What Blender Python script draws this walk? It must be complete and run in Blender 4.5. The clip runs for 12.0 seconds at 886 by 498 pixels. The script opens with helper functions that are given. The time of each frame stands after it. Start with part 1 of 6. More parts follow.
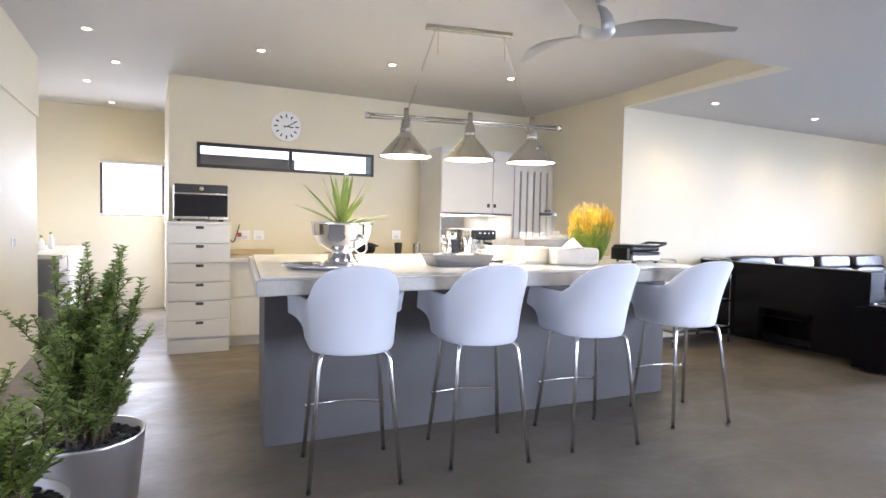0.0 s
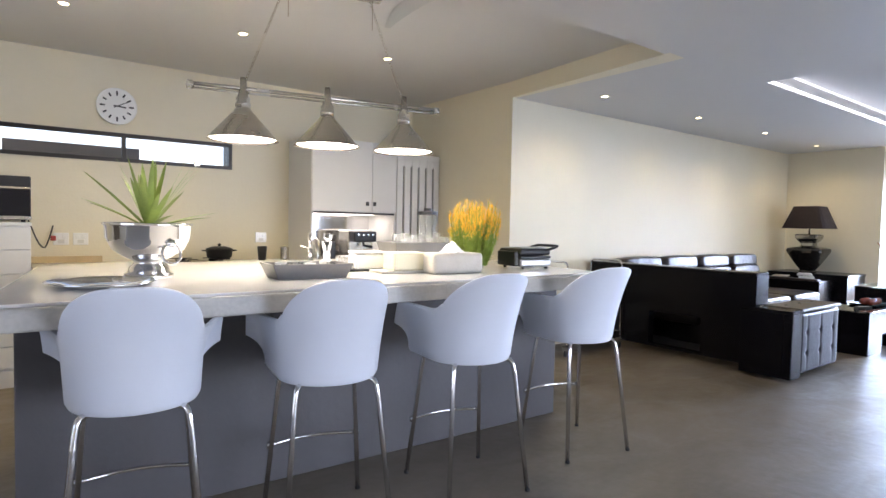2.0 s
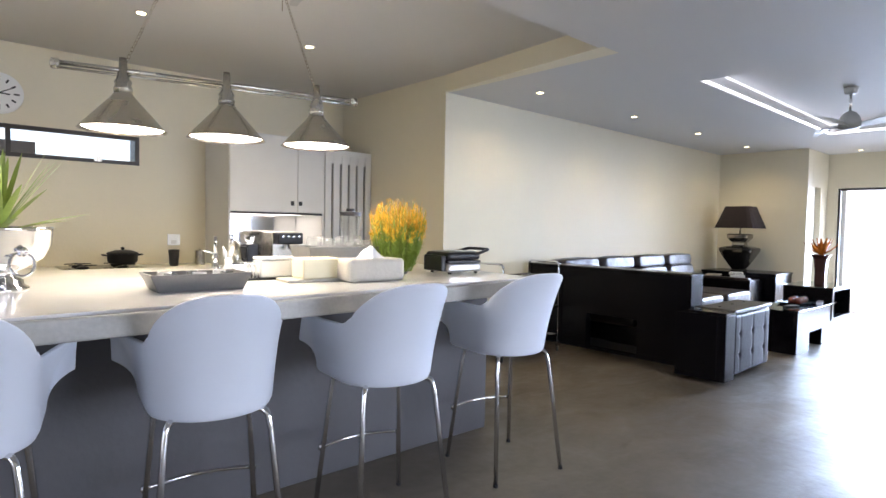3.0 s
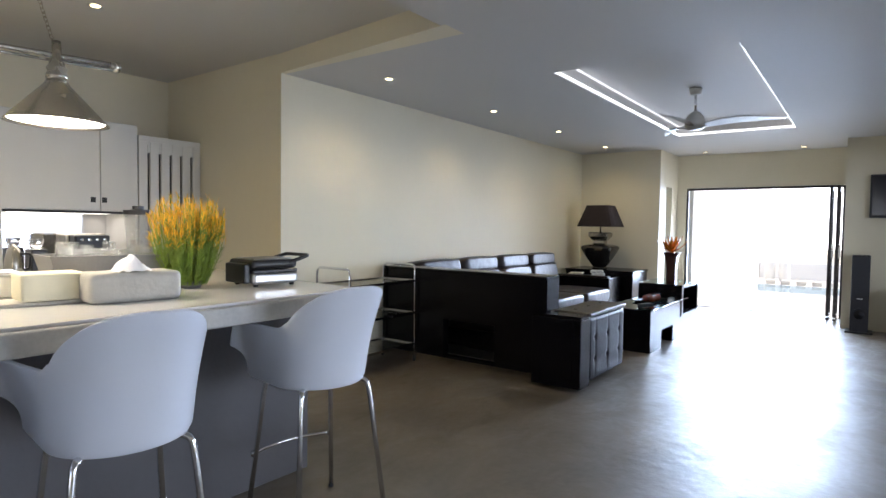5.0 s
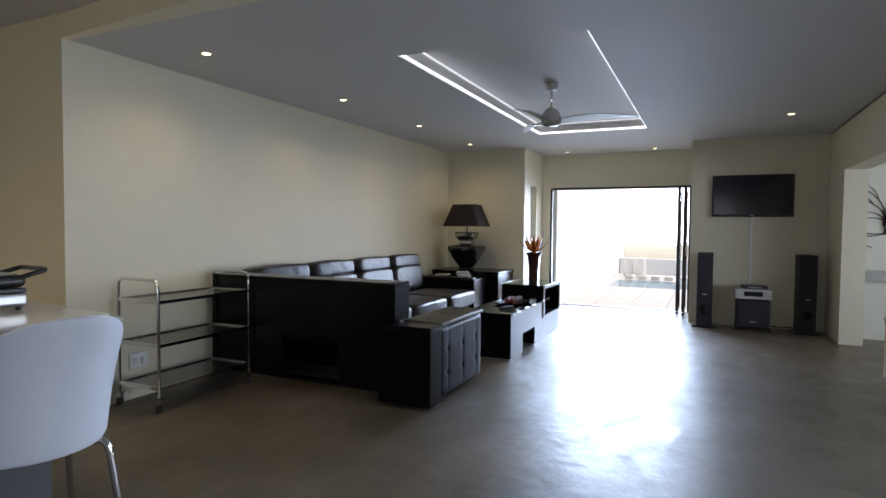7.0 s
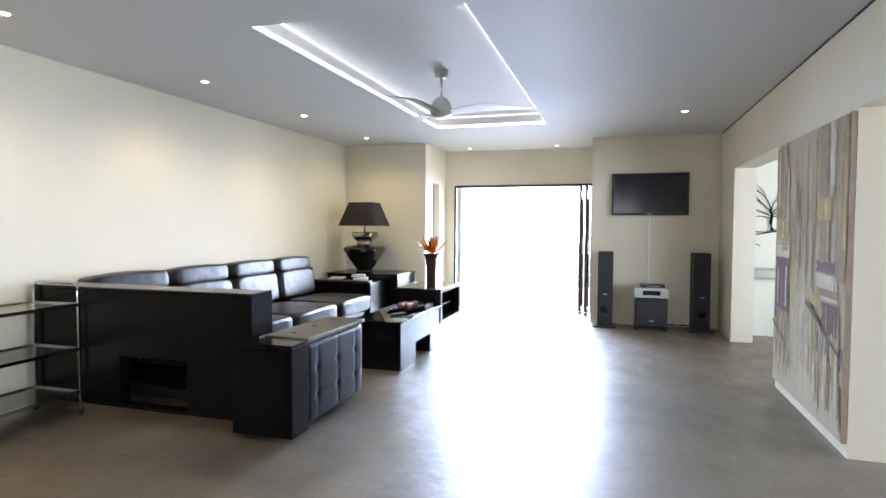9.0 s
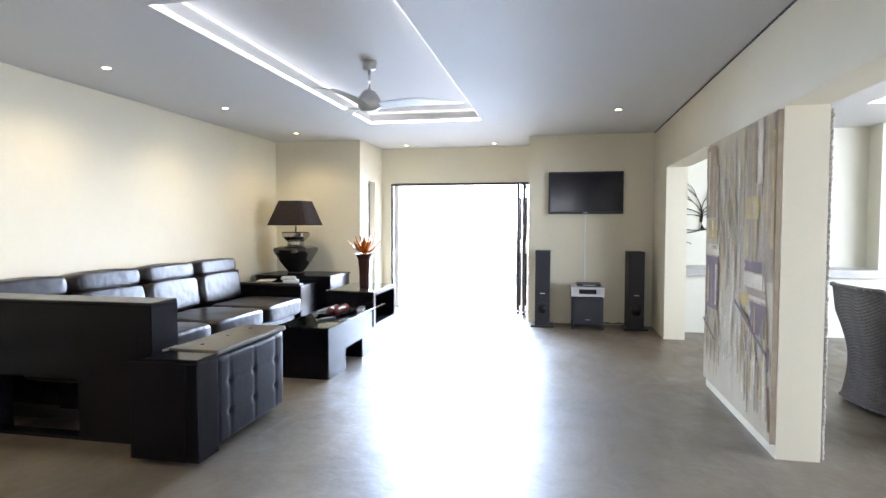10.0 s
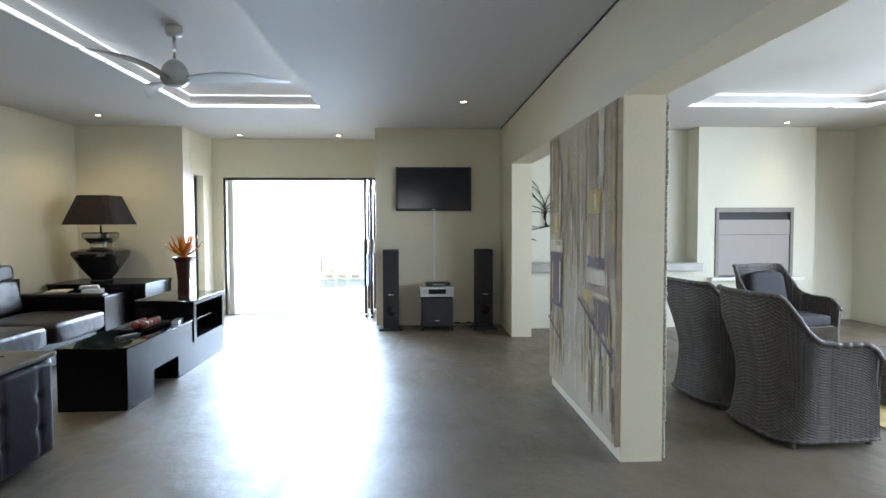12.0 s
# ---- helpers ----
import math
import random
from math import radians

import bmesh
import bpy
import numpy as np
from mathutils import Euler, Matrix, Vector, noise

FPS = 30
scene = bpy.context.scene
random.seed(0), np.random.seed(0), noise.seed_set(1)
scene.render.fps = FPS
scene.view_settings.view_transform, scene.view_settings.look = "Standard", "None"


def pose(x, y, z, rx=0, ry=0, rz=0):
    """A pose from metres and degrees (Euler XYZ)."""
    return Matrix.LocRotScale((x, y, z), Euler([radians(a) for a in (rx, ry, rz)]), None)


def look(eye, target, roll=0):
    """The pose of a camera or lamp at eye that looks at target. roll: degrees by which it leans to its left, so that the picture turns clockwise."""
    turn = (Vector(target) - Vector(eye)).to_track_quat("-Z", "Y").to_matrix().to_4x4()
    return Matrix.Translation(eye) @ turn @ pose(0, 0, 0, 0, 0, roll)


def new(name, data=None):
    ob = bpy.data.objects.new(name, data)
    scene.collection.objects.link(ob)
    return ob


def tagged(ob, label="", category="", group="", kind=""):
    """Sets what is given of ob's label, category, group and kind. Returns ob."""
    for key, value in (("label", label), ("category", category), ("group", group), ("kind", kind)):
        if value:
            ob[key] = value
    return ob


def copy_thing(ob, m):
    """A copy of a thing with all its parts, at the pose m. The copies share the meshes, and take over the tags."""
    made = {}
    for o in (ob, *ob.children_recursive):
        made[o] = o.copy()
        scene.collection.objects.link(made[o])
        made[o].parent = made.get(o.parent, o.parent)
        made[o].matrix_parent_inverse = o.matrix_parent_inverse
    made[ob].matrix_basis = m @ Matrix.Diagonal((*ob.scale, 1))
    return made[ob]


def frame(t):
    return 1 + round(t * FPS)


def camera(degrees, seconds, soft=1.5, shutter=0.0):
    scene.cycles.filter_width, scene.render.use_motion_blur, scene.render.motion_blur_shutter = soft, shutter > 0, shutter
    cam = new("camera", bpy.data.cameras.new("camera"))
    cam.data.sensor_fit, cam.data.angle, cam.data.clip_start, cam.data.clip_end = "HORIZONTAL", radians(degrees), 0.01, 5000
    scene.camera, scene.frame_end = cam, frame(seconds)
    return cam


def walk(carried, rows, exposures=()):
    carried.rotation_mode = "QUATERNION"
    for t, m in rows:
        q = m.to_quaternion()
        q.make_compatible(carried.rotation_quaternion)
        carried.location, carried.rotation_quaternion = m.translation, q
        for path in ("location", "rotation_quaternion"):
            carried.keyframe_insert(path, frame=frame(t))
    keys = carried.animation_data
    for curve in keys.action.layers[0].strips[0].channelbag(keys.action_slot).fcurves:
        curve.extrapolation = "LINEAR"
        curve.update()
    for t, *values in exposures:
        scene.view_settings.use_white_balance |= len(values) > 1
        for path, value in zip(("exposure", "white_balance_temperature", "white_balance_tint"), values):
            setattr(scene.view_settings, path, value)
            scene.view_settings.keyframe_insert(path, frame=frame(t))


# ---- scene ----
cam = camera(75.4, 12.0)
PATH = [
    (0, (0.275, 0.219, 1.292), (1.177, 2.002, 1.203), 1.2),
    (0.5, (0.418, 0.354, 1.302), (1.381, 2.105, 1.212), 1.1),
    (1, (0.549, 0.482, 1.302), (1.577, 2.195, 1.212), 1.1),
    (1.5, (0.684, 0.623, 1.312), (1.796, 2.283, 1.225), 1.1),
    (2, (0.831, 0.731, 1.298), (2.032, 2.328, 1.217), 1.1),
    (2.5, (0.999, 0.808, 1.309), (2.266, 2.354, 1.229), 1.0),
    (3, (1.138, 0.877, 1.32), (2.482, 2.355, 1.239), 1.0),
    (5, (1.792, 1.004, 1.34), (3.402, 2.188, 1.26), 0.8),
    (5.5, (1.971, 1.041, 1.358), (3.663, 2.105, 1.28), 0.7),
    (6, (2.122, 1.026, 1.369), (3.878, 1.979, 1.288), 0.7),
    (6.5, (2.287, 1.001, 1.364), (4.074, 1.895, 1.282), 0.5),
    (7, (2.432, 1.012, 1.358), (4.247, 1.849, 1.28), 0.5),
    (9, (3.03, 0.903, 1.372), (4.944, 1.48, 1.291), 0.3),
    (9.5, (3.164, 0.871, 1.381), (5.101, 1.364, 1.299), 0.2),
    (10, (3.287, 0.844, 1.384), (5.247, 1.234, 1.298), 0.1),
    (10.5, (3.431, 0.805, 1.373), (5.411, 1.076, 1.289), 0.0),
    (11, (3.563, 0.755, 1.371), (5.555, 0.921, 1.284), -0.1),
    (11.5, (3.678, 0.74, 1.359), (5.676, 0.782, 1.273), -0.1),
    (12, (3.788, 0.731, 1.357), (5.784, 0.63, 1.27), -0.2),
]
EXPOSURES = [(0, 2.05, 6350, 22), (0.6, 2.08, 6350, 22), (1.5, 1.83, 6400, 21), (3, 1.53, 6450, 19), (4.9, 1.08, 6500, 16), (6.5, 0.43, 6500, 16), (7.2, 0.55, 6500, 16), (8.8, 1.82, 6500, 17), (10.5, 2.05, 6500, 15), (11.5, 1.62, 6500, 11), (12, 1.25, 6500, 9)]
walk(cam, [(t, look(eye, target, roll)) for t, eye, target, roll in PATH], EXPOSURES)
KIT_W, LIV_W, PEND_W, ALCOVE_W = 19.0, 14.5, 3.2, 1.3
FAN1_TURN, FAN2_TURN = -33, 34

# ---------------------------------------------------------------- light
world = bpy.data.worlds.new("world")
scene.world = world
world.use_nodes = True
wn = world.node_tree.nodes
sky = wn.new("ShaderNodeTexSky")
sky.sky_type, sky.sun_disc = 'NISHITA', False
sky.sun_elevation, sky.sun_rotation = radians(64.5), radians(174.3)
wn["Background"].inputs["Strength"].default_value = 0.15
world.node_tree.links.new(sky.outputs[0], wn["Background"].inputs["Color"])


def lamp(name, kind, m, energy, color=(1, 1, 1), **more):
    data = bpy.data.lights.new(name, kind)
    data.energy, data.color = energy, color
    if "size" in more:
        data.shape, data.size, data.size_y = 'RECTANGLE', more["size"][0], more["size"][1]
    if "radius" in more:
        data.shadow_soft_size = more["radius"]
    if "cone" in more:
        data.spot_size, data.spot_blend = radians(more["cone"]), more.get("blend", 0.6)
    if "spread" in more:
        data.spread = radians(more["spread"])
    if "angle" in more:
        data.angle = radians(more["angle"])
    ob = new(name, data)
    ob.matrix_world = m
    return ob


DAY = (0.78, 0.87, 1.0)
WARM = (1.0, 0.84, 0.5)
WARM_KITCHEN = (1.0, 0.81, 0.35)
lamp("sun", 'SUN', look((2, -20, 42), (0, 0, 0)), 3.0, (1, 0.95, 0.87), angle=0.6)
# sky light in the openings
lamp("sky_light_patio", 'AREA', look((12.75, 2.4, 1.2), (7.5, 2.2, -1.4)), 95, (0.54, 0.73, 1.0), size=(2.2, 1.9), spread=95)
lamp("sky_glare_patio", 'AREA', look((12.72, 2.4, 1.25), (6.0, 3.2, 0.9)), 15, (0.55, 0.73, 1.0), size=(2.2, 1.6), spread=100)
lamp("sky_light_west", 'AREA', look((-2.45, 1.6, 1.3), (3, 2.4, 0.9)), 15, (0.7, 0.8, 1.0), size=(2.8, 2.1))
lamp("sky_light_dining", 'AREA', look((6.5, -5.2, 1.5), (6.5, 0, -0.9)), 178, (0.68, 0.82, 1.0), size=(6.0, 2.0))
lamp("sky_light_scullery", 'AREA', look((0.03, 9.3, 1.66), (0.0, 5, 0.4)), 9, DAY, size=(0.8, 0.7))
lamp("sky_light_back_door", 'AREA', look((0.6, 8.6, 1.1), (-1.0, 8.3, 0.2)), 8, DAY, size=(0.9, 1.8))

# ---------------------------------------------------------------- materials


def material(name, base, rough=0.5, metal=0.0, var=0.12, scale=6.0, bump=0.0, bump_scale=60.0, second=None, coords="Object", span=(0.3, 1.0), **inputs):
    """A principled surface with colour varied at two scales and a fine relief."""
    m = bpy.data.materials.new(name)
    m.use_nodes = True
    nt = m.node_tree
    b = nt.nodes["Principled BSDF"]
    tc = nt.nodes.new("ShaderNodeTexCoord")
    big, small = nt.nodes.new("ShaderNodeTexNoise"), nt.nodes.new("ShaderNodeTexNoise")
    for n, sc, det in ((big, scale, 5), (small, scale * 14, 3)):
        n.inputs["Scale"].default_value, n.inputs["Detail"].default_value = sc, det
        nt.links.new(tc.outputs[coords], n.inputs["Vector"])
    mixn = nt.nodes.new("ShaderNodeMath")
    mixn.operation = 'MULTIPLY_ADD'
    mixn.inputs[1].default_value = 0.3
    nt.links.new(small.outputs["Fac"], mixn.inputs[0])
    nt.links.new(big.outputs["Fac"], mixn.inputs[2])
    ramp = nt.nodes.new("ShaderNodeValToRGB")
    lo = second or tuple(c * (1 - var) for c in base)
    hi = base if second else tuple(min(1, c * (1 + var)) for c in base)
    ramp.color_ramp.elements[0].position, ramp.color_ramp.elements[0].color = span[0], (*lo, 1)
    ramp.color_ramp.elements[1].position, ramp.color_ramp.elements[1].color = span[1], (*hi, 1)
    nt.links.new(mixn.outputs[0], ramp.inputs[0])
    nt.links.new(ramp.outputs[0], b.inputs["Base Color"])
    rr = nt.nodes.new("ShaderNodeMapRange")
    rr.inputs["To Min"].default_value, rr.inputs["To Max"].default_value = max(0.02, rough * 0.85), min(1, rough * 1.2)
    nt.links.new(big.outputs["Fac"], rr.inputs["Value"])
    nt.links.new(rr.outputs[0], b.inputs["Roughness"])
    b.inputs["Metallic"].default_value = metal
    if bump:
        bn, bt = nt.nodes.new("ShaderNodeBump"), nt.nodes.new("ShaderNodeTexNoise")
        bt.inputs["Scale"].default_value, bt.inputs["Detail"].default_value = bump_scale, 4
        bn.inputs["Strength"].default_value, bn.inputs["Distance"].default_value = bump, 0.01
        nt.links.new(tc.outputs[coords], bt.inputs["Vector"])
        nt.links.new(bt.outputs["Fac"], bn.inputs["Height"])
        nt.links.new(bn.outputs[0], b.inputs["Normal"])
    for key, value in inputs.items():
        b.inputs[key.replace("_", " ")].default_value = value
    return m


def glow(name, color, strength):
    m = bpy.data.materials.new(name)
    m.use_nodes = True
    b = m.node_tree.nodes["Principled BSDF"]
    b.inputs["Base Color"].default_value = (0.8, 0.8, 0.8, 1)
    b.inputs["Emission Color"].default_value, b.inputs["Emission Strength"].default_value = (*color, 1), strength
    return m


def glass(name, color=(1, 1, 1), rough=0.0):
    m = bpy.data.materials.new(name)
    m.use_nodes = True
    b = m.node_tree.nodes["Principled BSDF"]
    b.inputs["Base Color"].default_value = (*color, 1)
    b.inputs["Transmission Weight"].default_value, b.inputs["Roughness"].default_value = 1.0, rough
    b.inputs["IOR"].default_value = 1.45
    return m


PAINT = material("cream_wall_paint", (0.70, 0.64, 0.49), 0.6, var=0.04, scale=1.2, bump=0.12, bump_scale=45)
PALE = material("pale_dining_paint", (0.685, 0.665, 0.56), 0.6, var=0.04, scale=1.2, bump=0.12, bump_scale=45)
CEIL = material("white_ceiling_paint", (0.56, 0.55, 0.535), 0.7, var=0.02, scale=0.8, bump=0.05, bump_scale=60)


def screed():
    """Polished cement screed: cloudy trowel marks in colour and gloss, hairline scratches in relief."""
    m = material("polished_screed", (0.215, 0.178, 0.134), 0.4, scale=1.5, bump=0.52, bump_scale=8.0, second=(0.1, 0.078, 0.055), span=(0.3, 0.95), Specular_IOR_Level=0.7)
    nt = m.node_tree
    b = nt.nodes["Principled BSDF"]
    tc = nt.nodes.new("ShaderNodeTexCoord")
    mp = nt.nodes.new("ShaderNodeMapping")
    mp.inputs["Scale"].default_value = (0.8, 1.5, 1.0)
    mp.inputs["Rotation"].default_value = (0, 0, 0.6)
    cloud = nt.nodes.new("ShaderNodeTexNoise")
    cloud.inputs["Scale"].default_value, cloud.inputs["Detail"].default_value, cloud.inputs["Distortion"].default_value = 2.0, 4, 1.0
    cloud.inputs["Roughness"].default_value = 0.65
    rng = nt.nodes.new("ShaderNodeMapRange")
    rng.inputs["From Min"].default_value, rng.inputs["From Max"].default_value = 0.3, 0.7
    rng.inputs["To Min"].default_value, rng.inputs["To Max"].default_value = 0.3, 0.56
    nt.links.new(tc.outputs["Object"], mp.inputs["Vector"])
    nt.links.new(mp.outputs[0], cloud.inputs["Vector"])
    nt.links.new(cloud.outputs["Fac"], rng.inputs["Value"])
    for l in list(b.inputs["Roughness"].links):
        nt.links.remove(l)
    nt.links.new(rng.outputs[0], b.inputs["Roughness"])
    return m


SCREED = screed()
CONC = material("cement_plaster_grey", (0.105, 0.1, 0.105), 0.55, var=0.14, scale=2.2, bump=0.15, bump_scale=30)
SLAB = material("cast_concrete_slab", (0.44, 0.43, 0.40), 0.3, var=0.3, scale=5, bump=0.08, bump_scale=40)
WHITE_TOP = material("polished_white_slab", (0.78, 0.77, 0.74), 0.12, var=0.05, scale=3)
CAB = material("pale_grey_cabinet_paint", (0.62, 0.61, 0.58), 0.4, var=0.04, scale=3)
CAB_DARK = material("charcoal_gap", (0.03, 0.03, 0.03), 0.6)
WHITE_PL = material("white_moulded_plastic", (0.76, 0.80, 0.88), 0.3, var=0.02, scale=5)
CHROME = material("chrome", (0.75, 0.75, 0.76), 0.08, 1.0, var=0.02)
PLANTER_ST = material("satin_stainless_steel", (0.8, 0.8, 0.82), 0.34, 1.0, var=0.04, scale=3)
BRUSHED = material("brushed_steel", (0.52, 0.49, 0.43), 0.26, 1.0, var=0.03, scale=4)
BLACK_LAQ = material("black_lacquered_wood", (0.0045, 0.004, 0.0055), 0.24, var=0.3, scale=5, Specular_IOR_Level=0.2)
LEATHER = material("black_leather", (0.013, 0.009, 0.009), 0.35, var=0.3, scale=8, bump=0.12, bump_scale=40, Specular_IOR_Level=0.35)
BLACK_PL = material("black_plastic", (0.012, 0.012, 0.014), 0.35, var=0.2)
ALU_DARK = material("dark_bronze_aluminium", (0.03, 0.025, 0.022), 0.4, 0.3, var=0.1)
FANWHITE = material("pale_silver_fan_paint", (0.42, 0.425, 0.41), 0.35, 0.3, var=0.03)
LEDW = glow("led_cove", (0.9, 0.95, 1.0), 2.3)
EDGE_GLOW = glow("tray_edge_glow", (0.9, 0.95, 1.0), 0.5)
BULB = glow("downlight_bulb", (1.0, 0.84, 0.45), 4.0)
PENDANT_GLOW = glow("pendant_bulb", (1.0, 0.95, 0.82), 8.0)
GLASS = glass("clear_glass")
THIN_GLASS = material("thin_clear_glass", (0.4, 0.42, 0.42), 0.05, var=0.03, Alpha=0.2)

# ---------------------------------------------------------------- mesh helpers


def mesh_object(name, bm, mat, parent=None, smooth=False):
    me = bpy.data.meshes.new(name)
    bm.normal_update()
    bm.to_mesh(me)
    bm.free()
    for f in me.polygons:
        f.use_smooth = smooth
    if mat:
        me.materials.append(mat)
    ob = new(name, me)
    if parent:
        ob.parent = parent
    return ob


def part(name, bm, mat, parent, label="", smooth=False):
    ob = mesh_object(name, bm, mat, parent, smooth)
    if label:
        ob["label"] = label
    return ob


def empty(name, x, y, z=0.0, rz=0.0, label="", category="", group="", kind=""):
    ob = new(name)
    ob.matrix_world = pose(x, y, z, 0, 0, rz)
    return tagged(ob, label, category, group, kind)


def add_box(bm, x0, x1, y0, y1, z0, z1, bevel=0.0, seg=2):
    b = bmesh.new()
    bmesh.ops.create_cube(b, size=1.0)
    for v in b.verts:
        v.co = Vector((x0 + (v.co.x + 0.5) * (x1 - x0), y0 + (v.co.y + 0.5) * (y1 - y0), z0 + (v.co.z + 0.5) * (z1 - z0)))
    if bevel:
        bmesh.ops.bevel(b, geom=b.edges[:], offset=bevel, segments=seg, profile=0.5, affect='EDGES')
    join(bm, b)
    return bm


def join(bm, b, m=None):
    if m is not None:
        bmesh.ops.transform(b, matrix=m, verts=b.verts[:])
    vs = {}
    for v in b.verts:
        vs[v] = bm.verts.new(v.co)
    for f in b.faces:
        bm.faces.new([vs[v] for v in f.verts])
    b.free()
    return bm


def box(x0, x1, y0, y1, z0, z1, bevel=0.0, seg=2):
    return add_box(bmesh.new(), x0, x1, y0, y1, z0, z1, bevel, seg)


def tube(points, radius, sides=10, closed=False, bm=None, radii=None):
    """A round bar along points."""
    bm = bm if bm is not None else bmesh.new()
    pts = [Vector(p) for p in points]
    n = len(pts)
    rings, up = [], Vector((0, 0, 1))
    for i, p in enumerate(pts):
        a, c = (pts[i - 1] if i or closed else p), (pts[(i + 1) % n] if i < n - 1 or closed else p)
        d = (c - a).normalized()
        side = d.cross(up)
        if side.length < 0.05:
            side = d.cross(Vector((0, 1, 0)))
        side.normalize()
        nrm = side.cross(d)
        r = radii[i] if radii else radius
        rings.append([bm.verts.new(p + r * (math.cos(k * 2 * math.pi / sides) * side + math.sin(k * 2 * math.pi / sides) * nrm)) for k in range(sides)])
    for i in range(n if closed else n - 1):
        a, b = rings[i], rings[(i + 1) % n]
        for k in range(sides):
            bm.faces.new((a[k], a[(k + 1) % sides], b[(k + 1) % sides], b[k]))
    if not closed:
        bm.faces.new(rings[0][::-1])
        bm.faces.new(rings[-1])
    return bm


def lathe(profile, sides=32, bm=None, centre=(0, 0, 0), square=0.0):
    """A turned body from (radius, height) pairs; square > 0 makes it four-sided with soft corners."""
    bm = bm if bm is not None else bmesh.new()
    rings = []
    for r, z in profile:
        ring = []
        for k in range(sides):
            a = 2 * math.pi * k / sides
            f = 1.0
            if square:
                f = (abs(math.cos(a)) ** square + abs(math.sin(a)) ** square) ** (-1 / square)
            ring.append(bm.verts.new((centre[0] + r * f * math.cos(a), centre[1] + r * f * math.sin(a), centre[2] + z)))
        rings.append(ring)
    for a, b in zip(rings, rings[1:]):
        for k in range(sides):
            bm.faces.new((a[k], a[(k + 1) % sides], b[(k + 1) % sides], b[k]))
    if profile[0][0] > 1e-4:
        bm.faces.new(rings[0][::-1])
    if profile[-1][0] > 1e-4:
        bm.faces.new(rings[-1])
    return bm


def rounded(points, radius, steps=5):
    """A polyline with its inner corners rounded."""
    pts = [Vector(p) for p in points]
    out = [pts[0]]
    for a, p, c in zip(pts, pts[1:], pts[2:]):
        d0, d1 = (a - p), (c - p)
        r = min(radius, d0.length * 0.45, d1.length * 0.45)
        s, e = p + d0.normalized() * r, p + d1.normalized() * r
        for i in range(steps + 1):
            t = i / steps
            out.append((1 - t) ** 2 * s + 2 * t * (1 - t) * p + t * t * e)
    return out + [pts[-1]]


def structure(name, bm, mat, label="", category=""):
    return tagged(mesh_object(name, bm, mat), label, category, kind="structure")


# ---------------------------------------------------------------- the shell
LOW, HIGH, DOOR_H, TRAY = 2.625, 2.79, 2.06, 2.775
structure("floor", box(-3.0, 12.47, -6.0, 10.0, -0.15, 0.0), SCREED, "grey-brown polished cement screed floor", "floor")
ws = box(5.19, 11.64, 5.055, 5.305, 0, 3.1)
structure("wall_living_north", ws, PAINT, "cream painted plaster wall behind the sofa", "wall")
structure("wall_kitchen_side", box(4.94, 5.19, 5.055, 6.9, 0, 3.1), PAINT, "cream painted kitchen side wall", "wall")


def wall_x(name, x0, x1, y, thick, z0, z1, holes, label, mat=None):
    """A wall along x with its near face at y; holes are (x0, x1, z0, z1)."""
    bm = bmesh.new()
    xs = sorted({x0, x1, *[h[0] for h in holes], *[h[1] for h in holes]})
    for a, b in zip(xs, xs[1:]):
        hs = [h for h in holes if h[0] <= a + 1e-6 and h[1] >= b - 1e-6]
        z = z0
        for h in sorted(hs, key=lambda q: q[2]):
            if h[2] > z:
                add_box(bm, a, b, min(y, y + thick), max(y, y + thick), z, h[2])
            z = h[3]
        if z < z1:
            add_box(bm, a, b, min(y, y + thick), max(y, y + thick), z, z1)
    bmesh.ops.remove_doubles(bm, verts=bm.verts[:], dist=1e-4)
    return structure(name, bm, mat or PAINT, label, "wall")


def wall_y(name, y0, y1, x, thick, z0, z1, holes, label, mat=None):
    ob = wall_x(name, y0, y1, 0, thick, z0, z1, holes, label, mat)
    for v in ob.data.vertices:
        v.co = Vector((x + v.co.y, v.co.x, v.co.z))
    ob.data.flip_normals()
    return ob


wall_x("wall_kitchen_back", 0.42, 5.19, 6.905, 0.25, 0, 3.1, [(0.69, 2.68, 1.84, 2.11)], "cream painted kitchen back wall with a strip window")
wall_y("wall_scullery_right", 7.158, 9.35, 0.42, 0.25, 0, 3.1, [(8.1, 9.1, -0.1, 2.05)], "cream painted scullery wall")
wall_x("wall_scullery_back", -1.3, 0.67, 9.355, 0.25, 0, 3.1, [(-0.38, 0.415, 1.31, 2.06)], "pale painted scullery wall with a window")
wall_y("wall_scullery_left", 5.0, 9.352, -1.15, -0.2, 0, 3.1, [], "cream painted scullery wall")
structure("wall_bulkhead", box(-1.147, -0.7, 4.9, 6.9, 2.22, 3.1), PAINT, "cream painted bulkhead over the fridge", "wall")
wall_y("wall_west", -6.0, 9.6, -2.6, -0.25, 0, 3.1, [(0.2, 3.0, 0.1, 2.4)], "cream painted wall with a wide window")
wall_x("wall_north_west", -2.6, -1.3, 9.355, 0.25, 0, 3.1, [], "cream painted wall")
wall_y("wall_lamp_end", 3.706, 5.052, 11.39, 0.25, 0, 3.1, [], "cream painted wall at the end of the room")
wall_x("wall_door_reveal", 11.643, 12.467, 3.706, 0.25, 0, 3.1, [(11.75, 12.1, 0.3, 2.05)], "cream painted return wall with a tall slot window")
wall_y("wall_door", 1.0, 3.95, 12.47, 0.25, 0, 3.1, [(1.243, 3.56, -0.1, DOOR_H)], "cream painted wall with a wide patio doorway")
wall_y("wall_tv", -0.43, 1.239, 11.458, 0.25, 0, 3.1, [], "cream painted wall behind the television")
